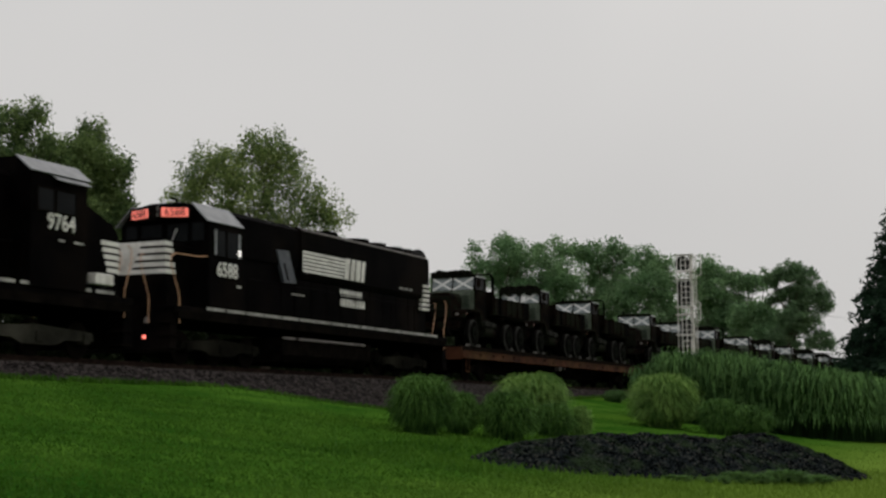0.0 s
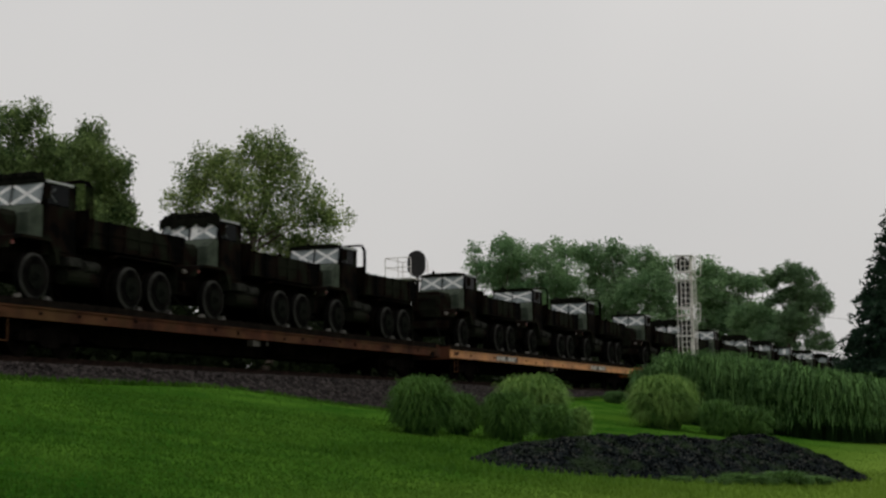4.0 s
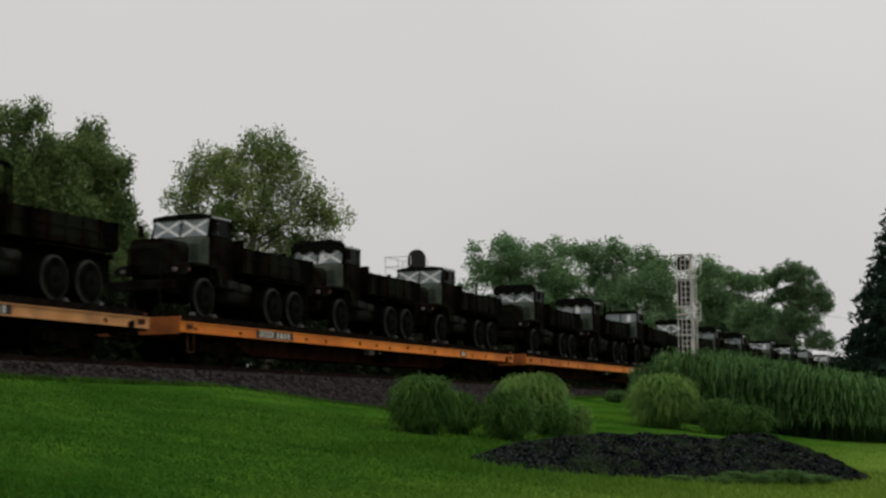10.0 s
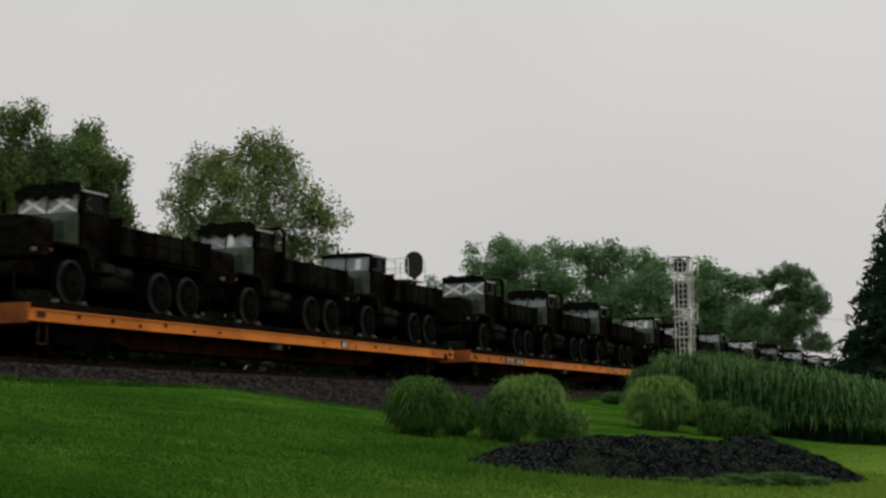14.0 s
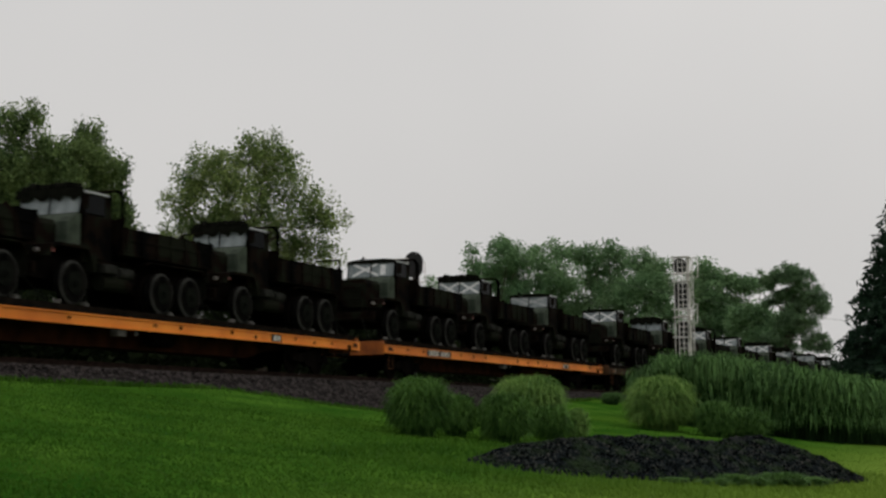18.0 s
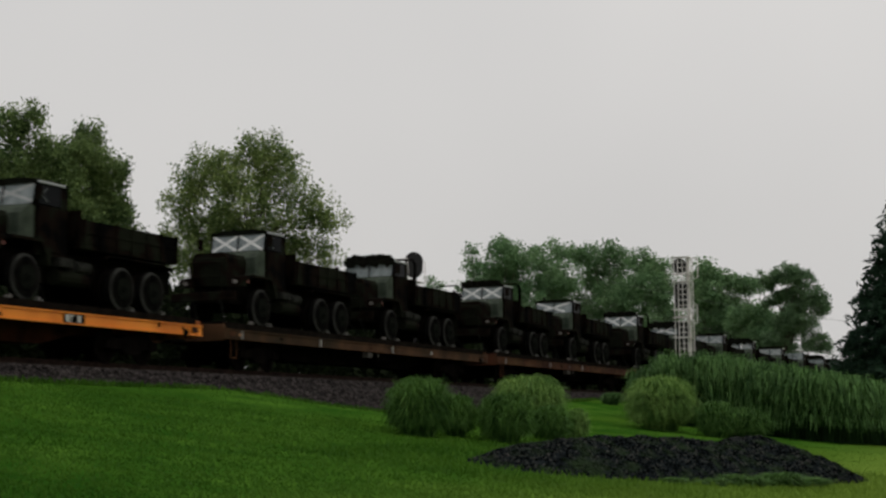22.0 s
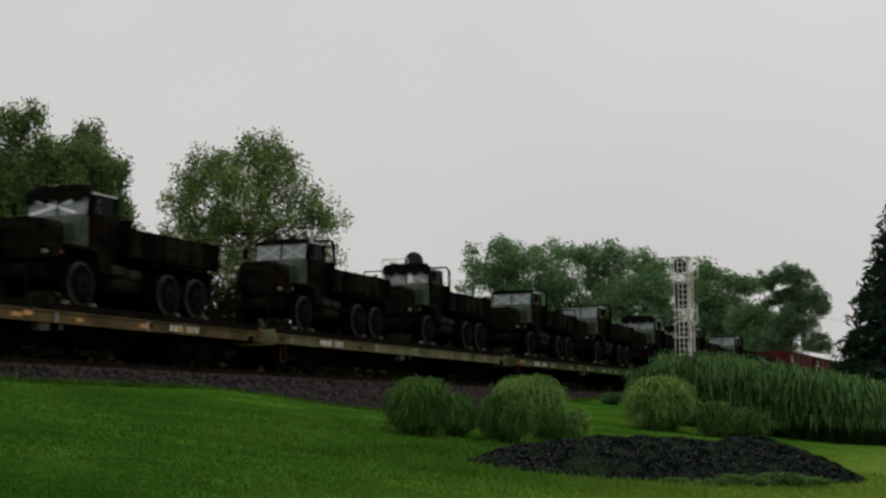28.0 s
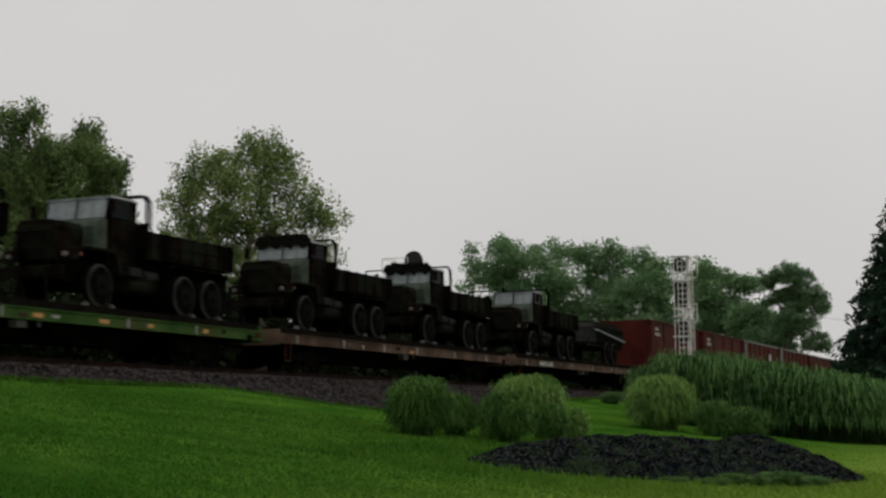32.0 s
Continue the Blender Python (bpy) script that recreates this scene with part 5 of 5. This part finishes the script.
def grass_clump(name, label, x, y, width, height, blades, material, seed, thick=0.012, group=""):
    """A rounded mop of narrow blades: their tips end all over a dome that draws in again towards the ground."""
    rng = np.random.default_rng(seed)
    z = ground_z(x, y) - 0.05
    e = tagged(new(name), label, "ornamental grass", group=group)

    def mop(n, low, high, shrink):
        head = rng.uniform(0, 6.283, n)
        tilt = np.arccos(1 - rng.uniform(low, high, n))
        girth = np.sin(tilt) ** 0.9
        wob = 1 + 0.06 * np.sin(head * 3 + seed) + 0.05 * np.sin(head * 7 + 2 * seed)
        full = shrink * wob * rng.uniform(0.8, 1.04, n)
        tip_r = width * 0.5 * girth * full
        tip_z = height * (0.46 + 0.54 * np.cos(tilt) * full)
        crest = tip_z + height * 0.34 * np.sin(np.minimum(tilt, 1.5708)) + height * 0.1
        root = rng.normal(0, 0.07, (n, 2)) * width
        return arching(rng, x, y, z, root, head, tip_r, tip_z, crest, thick)

    v1, f1 = mop(blades * 3 // 2, 0.0, 1.72, 1.0)
    part("foliage", from_arrays("foliage", v1, f1, material), None, e, "arching narrow green blades")
    # inner mop, coloured dark as the shade under the overhanging blades
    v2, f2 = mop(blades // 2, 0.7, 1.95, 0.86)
    part("stem_tuft", from_arrays("stem_tuft", v2, f2, M_STEM_SHADED), None, e, "inner blades darkened for the shade at the root")
    return e


def reed_clump(x, y, width, height, stems, seed):
    """Tall upright stems, each with long leaves that arch out of it and hang; bare below, with shade put into the
    stems' dark colour.
    """
    rng = np.random.default_rng(seed)
    z = ground_z(x, y) - 0.05
    e = tagged(new("reed_clump"), "tall dense green reed clump in a hedge-like row", "ornamental grass", group="row of tall reeds")
    n = stems
    a = rng.uniform(0, 6.283, n)
    fr = rng.uniform(0, 1, n) ** 0.5 * width * 0.5
    h = height * rng.uniform(0.8, 1.0, n) * (1 - 0.14 * (fr / (width * 0.5)) ** 3) * (1 + 0.05 * np.sin(a * 3 + fr * 5 + seed))
    sx, sy = x + fr * np.cos(a), y + fr * np.sin(a)
    lx, ly = rng.normal(0, 0.05, n) + 0.1 * np.cos(a), rng.normal(0, 0.05, n) + 0.1 * np.sin(a)
    k = np.array((0.0, 0.5, 1.0))
    tw = rng.uniform(0, 6.283, n)[:, None]
    v1, f1 = ribbons(sx[:, None] + lx[:, None] * k * h[:, None], sy[:, None] + ly[:, None] * k * h[:, None], z + k * h[:, None],
                     np.cos(tw) * np.array((0.014, 0.014, 0.006)), np.sin(tw) * np.array((0.014, 0.014, 0.006)))
    part("stem_tuft", from_arrays("stem_tuft", v1, f1, M_STEM_SHADED), None, e, "upright reed stems")
    per = 8
    i = np.repeat(np.arange(n), per)
    n = len(i)
    u = 1 - 0.72 * rng.uniform(0, 1, n) ** 1.9
    px, py, pz = sx[i] + lx[i] * u * h[i], sy[i] + ly[i] * u * h[i], z + u * h[i]
    head = a[i] + rng.normal(0, 1.3, n)
    ln = rng.uniform(0.3, 0.75, n)
    hx, hy = np.cos(head)[:, None], np.sin(head)[:, None]
    go = np.stack([0 * ln, 0.2 * ln, 0.48 * ln, 0.7 * ln], 1)
    up = np.stack([0 * ln, 0.32 * ln, 0.34 * ln, rng.uniform(-0.65, 0.22, n) * ln], 1)
    tw = (head + 1.5708 + rng.normal(0, 0.5, n))[:, None]
    wide = np.array((0.5, 1.0, 0.9, 0.06)) * rng.uniform(0.011, 0.022, n)[:, None]
    v2, f2 = ribbons(px[:, None] + go * hx, py[:, None] + go * hy, np.maximum(z, pz[:, None] + up), np.cos(tw) * wide, np.sin(tw) * wide)
    part("foliage", from_arrays("foliage", v2, f2, M_REED), None, e, "long hanging reed leaves")
    return e


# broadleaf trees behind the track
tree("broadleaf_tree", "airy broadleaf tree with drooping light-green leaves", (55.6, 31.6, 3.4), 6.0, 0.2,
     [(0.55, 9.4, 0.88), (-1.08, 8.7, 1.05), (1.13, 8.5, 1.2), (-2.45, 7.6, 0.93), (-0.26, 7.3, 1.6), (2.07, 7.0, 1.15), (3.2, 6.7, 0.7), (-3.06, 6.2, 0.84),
      (-1.4, 5.4, 1.28), (1.14, 5.4, 1.28), (3.18, 5.2, 0.65), (-3.37, 7.5, 0.5), (-0.04, 9.6, 0.58), (-2.0, 8.9, 0.78), (-2.55, 8.4, 0.66), (-0.25, 4.3, 1.2), (-2.1, 6.6, 0.9), (-1.2, 6.4, 0.8), (-3.4, 5.3, 0.7), (-2.6, 5.0, 0.9), (0.5, 6.2, 0.8), (2.2, 5.6, 0.8)], M_LEAF_LIT, 3, 960, 50, 0.076, 0.16, 0.6)
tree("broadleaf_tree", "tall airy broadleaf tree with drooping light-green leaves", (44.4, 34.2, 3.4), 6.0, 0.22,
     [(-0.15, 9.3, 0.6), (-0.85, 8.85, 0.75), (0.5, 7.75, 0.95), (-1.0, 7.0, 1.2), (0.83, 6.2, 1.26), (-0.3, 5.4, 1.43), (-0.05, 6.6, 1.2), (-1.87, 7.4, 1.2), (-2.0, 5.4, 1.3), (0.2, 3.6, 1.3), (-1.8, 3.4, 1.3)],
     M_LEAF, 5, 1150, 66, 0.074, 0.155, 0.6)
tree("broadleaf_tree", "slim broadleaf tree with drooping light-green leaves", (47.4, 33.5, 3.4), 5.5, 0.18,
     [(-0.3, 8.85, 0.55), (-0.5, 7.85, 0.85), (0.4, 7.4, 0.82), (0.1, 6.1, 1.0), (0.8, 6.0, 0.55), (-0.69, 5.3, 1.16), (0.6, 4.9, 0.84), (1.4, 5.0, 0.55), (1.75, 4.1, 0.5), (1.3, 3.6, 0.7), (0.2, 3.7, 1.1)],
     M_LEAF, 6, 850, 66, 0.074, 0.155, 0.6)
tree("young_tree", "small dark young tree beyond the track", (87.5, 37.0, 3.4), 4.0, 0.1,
     [(-0.03, 6.9, 0.4), (0.41, 6.4, 0.48), (-0.28, 6.2, 0.4), (0.58, 5.5, 0.6), (-0.29, 5.0, 0.6), (0.1, 3.8, 0.9)], M_LEAF_HAZED, 8, 95, 22, 0.1, 0.15, 0.2)

# the far wood
FAR = (((186.2, 73.1), [(-0.28, 20.4, 1.0), (0.57, 18.1, 1.6), (-0.55, 16.0, 1.3), (1.88, 17.4, 1.6), (1.24, 13.0, 2.0), (0.45, 8.6, 2.9)], 80),
       ((187.4, 69.7), [(-0.23, 20.9, 1.6), (1.0, 19.6, 1.8), (2.8, 19.5, 1.8), (0.59, 16.6, 2.9), (2.35, 12.9, 3.6), (-0.26, 8.6, 3.6), (0.5, 5.0, 3.4)], 300),
       ((194.1, 65.9), [(-0.8, 20.2, 1.6), (1.45, 20.3, 1.6), (3.7, 20.4, 1.6), (1.0, 17.0, 3.3), (2.8, 13.2, 3.7), (-0.6, 9.5, 4.1), (0.5, 5.0, 3.6)], 330),
       ((196.3, 59.2), [(-1.08, 20.1, 1.6), (1.5, 20.4, 1.6), (3.4, 19.7, 1.6), (0.7, 16.9, 3.3), (2.1, 13.1, 3.7), (-1.3, 8.7, 4.1), (0.5, 5.0, 3.6)], 330),
       ((193.0, 52.3), [(-0.3, 18.6, 1.6), (1.5, 17.6, 1.6), (2.9, 15.5, 1.45), (0.34, 14.8, 3.0), (2.0, 11.2, 2.6), (-0.9, 8.4, 3.6), (0.5, 5.0, 3.4)], 300),
       ((185.1, 42.8), [(0.64, 16.3, 1.4), (2.1, 15.3, 1.25), (0.0, 13.8, 2.4), (1.6, 11.1, 2.8), (-0.8, 7.7, 2.8), (0.5, 4.6, 3.0)], 260),
       ((182.0, 35.5), [(-0.5, 10.6, 1.3), (-2.4, 9.9, 1.4), (1.2, 9.6, 1.5), (2.6, 9.0, 1.4), (-1.4, 8.6, 2.0), (0.8, 7.4, 2.2), (0.0, 5.0, 2.6)], 230),
       ((186.0, 38.6), [(-0.58, 14.4, 1.24), (0.6, 14.6, 1.0), (1.7, 14.6, 0.75), (2.6, 14.1, 0.5), (-1.0, 11.4, 1.9), (0.94, 9.6, 2.1), (0.2, 6.9, 2.4), (0.2, 4.0, 2.6)], 220))
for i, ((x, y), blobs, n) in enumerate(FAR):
    tree("wood_tree", "tall hazy broadleaf tree in the far wood", (x, y, 3.4), blobs[0][1] * 0.6, 0.35, blobs, M_LEAF_HAZED, 20 + i, int(n * 1.3), 76, 0.225, 0.6, 0.1, "trees of the far wood")
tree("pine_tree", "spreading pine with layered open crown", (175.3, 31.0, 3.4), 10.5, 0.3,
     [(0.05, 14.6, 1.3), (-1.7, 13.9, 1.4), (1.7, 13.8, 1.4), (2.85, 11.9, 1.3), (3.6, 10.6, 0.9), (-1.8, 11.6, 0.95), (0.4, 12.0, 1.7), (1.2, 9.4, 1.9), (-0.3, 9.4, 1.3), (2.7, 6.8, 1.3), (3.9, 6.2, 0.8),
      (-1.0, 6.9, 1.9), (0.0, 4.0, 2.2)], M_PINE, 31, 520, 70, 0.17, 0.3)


def spruce(base, height, radius, seed):
    """A dense dark cone: whorls of drooping boughs."""
    rng = np.random.default_rng(seed)
    x, y, z = base
    e = tagged(new("spruce_tree"), "dense dark green spruce with ragged drooping boughs", "tree")
    part("trunk", rod(B(), (x, y, z - 0.3), (x, y, z + height), 0.16, 8, 0.02), M_BARK, e)
    vs, fs, count = [], [], 0
    for level in range(54):
        t = level / 54
        h = z + 0.3 + t * (height - 0.4)
        reach = radius * (1 - t) + 0.1
        for k in range(int(12 + 24 * (1 - t))):
            a = rng.uniform(0, 6.28)
            ln = reach * rng.uniform(0.8, 1.05)
            tip = np.array((x + ln * math.cos(a), y + ln * math.sin(a), h - ln * 0.22 + rng.uniform(-0.1, 0.1)))
            root = np.array((x, y, h + 0.1))
            steps = max(3, int(ln * 4.5))
            centres = root + (tip - root) * (np.arange(steps) + 1.0)[:, None] / steps
            v, f = leaf_cards(rng, centres, 4, np.array((0.13, 0.13, 0.09)), 0.145, 0.4, 2.6)
            vs.append(v)
            fs.append(f + count)
            count += len(v)
    part("crown", from_arrays("crown", np.concatenate(vs), np.concatenate(fs), M_SPRUCE), None, e, "dark needle boughs")
    return e


spruce((74.0, 6.9, ground_z(74.0, 6.9)), 14.3, 5.9, 41)

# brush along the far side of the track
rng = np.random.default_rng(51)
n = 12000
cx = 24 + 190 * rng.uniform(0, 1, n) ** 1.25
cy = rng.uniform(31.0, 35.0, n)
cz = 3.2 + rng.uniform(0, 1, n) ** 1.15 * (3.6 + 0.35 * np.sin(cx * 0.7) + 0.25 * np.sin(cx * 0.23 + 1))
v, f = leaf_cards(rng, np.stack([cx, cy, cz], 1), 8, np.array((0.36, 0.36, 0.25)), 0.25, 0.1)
brush = tagged(new("undergrowth", from_arrays("undergrowth", v, f, M_BRUSH_SHADED)), "low tangled green brush behind the track, shade put into its colour", "undergrowth", kind="stuff")

# ---- planting on the bank ----
PLANTS = ((29.9, 13.0, 1.36, 1.24, 4200, M_CLUMP_SHADED, "rounded dark green fountain grass clump on the bank"),
          (31.5, 12.8, 0.84, 0.94, 2200, M_CLUMP_SHADED, "small dark green fountain grass clump on the bank"),
          (31.8, 11.8, 1.2, 1.1, 3600, M_CLUMP_SHADED, "rounded dark green grass clump above the mulch bed"),
          (37.4, 13.2, 1.8, 1.47, 5200, M_CLUMP, "tall light-green fountain grass clump on the bank"),
          (34.9, 11.8, 1.04, 0.86, 2600, M_CLUMP_SHADED, "low rounded grass clump beside the mulch bed"),
          (37.6, 12.0, 0.6, 0.84, 1300, M_CLUMP, "low yellowish grass clump on the bank"),
          (55.3, 14.5, 2.4, 1.95, 6400, M_CLUMP, "large rounded light-green grass clump before the reeds"),
          (54.6, 12.35, 1.35, 1.3, 2600, M_CLUMP_MID, "small grass clump before the reeds"),
          (56.0, 11.68, 1.9, 1.12, 4000, M_CLUMP_MID, "low rounded grass clump before the reeds"),
          (69.3, 20.4, 1.1, 0.6, 900, M_REED, "low weedy grass tuft at the ballast edge"))
WEEDS = ((29.9, 5.55, 1.2, 0.32), (28.9, 5.9, 0.9, 0.22), (31.0, 5.2, 1.0, 0.22), (27.7, 6.35, 0.8, 0.16), (26.9, 6.9, 0.7, 0.14), (28.3, 6.1, 0.7, 0.26), (30.4, 5.5, 0.8, 0.2))
PLANTS += tuple((x, y, w, h, 600, M_CLUMP_MID, "low green weeds at the foot of the mulch mound") for x, y, w, h in WEEDS)
for i, (x, y, w, h, n, m, label) in enumerate(PLANTS):
    grass_clump("ornamental_grass", label, x, y, w, h, n, m, 61 + i, 0.005 + 0.00012 * x, "ornamental grasses")
REEDS = ((61.6, 15.9, 2.25), (61.0, 14.8, 2.95), (60.9, 13.9, 2.95), (62.4, 13.5, 2.95), (61.3, 12.4, 2.85), (61.0, 11.65, 2.8), (61.2, 10.9, 2.75),
         (60.6, 10.0, 2.68), (60.9, 9.3, 2.64), (62.3, 8.8, 2.56), (64.0, 8.3, 2.47), (66.0, 7.7, 2.27), (68.0, 7.2, 2.06), (70.2, 6.6, 1.9))
for i, (x, y, h) in enumerate(REEDS):
    reed_clump(x, y, 2.3, h * 0.95, 700, 80 + i)

# ---- mulch bed ----
RIDGE = ((-1, 0), (-0.7, 0.42), (-0.5, 0.55), (-0.2, 0.62), (0, 0.63), (0.2, 0.58), (0.28, 0.6), (0.42, 0.74), (0.55, 0.66), (0.7, 0.47), (1, 0))


def mulch_z(x, y):
    """The bed's surface: a ridge with two low humps, falling to the lawn on both sides."""
    dx, dy = x - 30.52, y - 7.41
    a, b = (dx * 0.948 - dy * 0.32) / 6.3, dx * 0.32 + dy * 0.948
    g = ground_z(x, y)
    if abs(a) >= 1:
        return g - 0.08
    c = b / (1.75 * (1 - a * a) ** 0.35 + 0.05)
    if abs(c) >= 1:
        return g - 0.08
    h = float(np.interp(a, [q for q, _ in RIDGE], [q for _, q in RIDGE])) * (1 - c * c)
    return g + h + min(h, 0.12) * (0.7 * noise.noise((x * 1.7, y * 1.7, 7)) + 0.4 * noise.noise((x * 5, y * 5, 9)))


mx = [22.5 + 0.2 * i for i in range(80)]
my = [2.6 + 0.2 * i for i in range(49)]
mulch = new("mulch_mound", grid_mesh("mulch_mound", mx, my, mulch_z, M_MULCH))
tagged(mulch, "long low mound of dark mulch on the lawn", "mulch mound")
spots = []
rng = np.random.default_rng(91)
while len(spots) < 24000:
    x, y = rng.uniform(23, 38), rng.uniform(3, 12)
    z = mulch_z(x, y)
    if z > ground_z(x, y) + 0.03:
        spots.append((x, y, z))
chips = new("mulch_chips", pebble_mesh("mulch_chips", spots, M_MULCH, 0.016, 0.046, 0.8))
tagged(chips, "loose dark mulch chunks over the mound", "mulch", kind="stuff")

# ---- mown grass over the near lawn, longer at the mound and along the ballast ----
rng = np.random.default_rng(95)
pts, hts = [], []
while len(pts) < 110000:
    d = rng.uniform(10, 36) if len(pts) % 3 else rng.uniform(10, 60)
    a = radians(67.35) + rng.uniform(-0.30, 0.30)
    x, y = d * math.sin(a), d * math.cos(a)
    gz = ground_z(x, y)
    if y > 21.4 or mulch_z(x, y) > gz:
        continue
    pts.append((x, y, gz))
    hts.append(rng.uniform(0.02, 0.045))
while len(pts) < 117000:
    x = rng.uniform(24, 75)
    y = rng.uniform(18.5, 22.2)
    gz = ground_z(x, y)
    if abs(ballast_z(x, y) - gz) < 0.12:
        pts.append((x, y, gz))
        hts.append(rng.uniform(0.06, 0.2))
while len(pts) < 127000:
    x, y = rng.uniform(22, 39), rng.uniform(2.5, 12)
    gz = ground_z(x, y)
    if abs(mulch_z(x, y) - gz) < 0.1:
        pts.append((x, y, gz))
        hts.append(rng.uniform(0.04, 0.13))
pts, hts = np.array(pts), np.array(hts)
a = rng.uniform(0, 6.28, len(pts))
w = 0.012 + hts * 0.12
off = np.stack([np.cos(a) * w, np.sin(a) * w, 0 * a], 1)
tip = np.stack([rng.normal(0, 0.4, len(a)) * hts, rng.normal(0, 0.4, len(a)) * hts, hts], 1)
v = np.stack([pts - off, pts + off, pts + tip], 1).reshape(-1, 3)
lawn = new("lawn_grass", from_arrays("lawn_grass", v, np.arange(len(v)).reshape(-1, 3), M_GRASS))
tagged(lawn, "short mown grass with longer fringes", "grass", kind="stuff")

# ---- overhead wires far behind ----
for z0, z1, y0, y1 in ((15.6, 14.9, 52, 36), (12.4, 11.8, 52, 36)):
    bm = B()
    pts3 = [Vector((150 + 6 * i, y0 + (y1 - y0) * i / 12 - 8, z0 + (z1 - z0) * i / 12 - 0.5 * math.sin(math.pi * i / 12))) for i in range(13)]
    pipe(bm, pts3, 0.02, 5)
    wire = new("overhead_wire", mesh_of("overhead_wire", bm, M_WIRE))
    tagged(wire, "thin black overhead wire strung above the trees", "cable")


# ---- movement ----
SPEEDS = ((0, 7.09), (4, 7.674), (8, 8.286), (12, 8.931), (16, 9.449), (20, 9.989), (24, 10.509), (28, 11.113), (32, 11.416))


def travelled(t):
    """Metres run by the train since the start."""
    total = 0.0
    for (t0, v0), (t1, v1) in zip(SPEEDS, SPEEDS[1:]):
        if t <= t0:
            break
        u = min(t, t1)
        total += (u - t0) * (v0 + (v0 + (v1 - v0) * (u - t0) / (t1 - t0))) / 2
    return total


def motions():
    times = [i * 1.0 for i in range(33)]
    for thing, s, height in TRAIN:
        walk(thing, [(t, pose(s - travelled(t), TRACK_Y, RAIL_Z + height)) for t in times])
    # wheels roll on the rail
    ticks = [i / 15 for i in range(345)] + [23 + i / 30 for i in range(271)]
    turns = [-math.degrees(travelled(t) / 0.46) for t in ticks]
    for wheel in SPINNING:
        x, y, z = wheel.location
        walk(wheel, [(t, pose(x, y, z, 0, a, 0)) for t, a in zip(ticks, turns)])


motions()
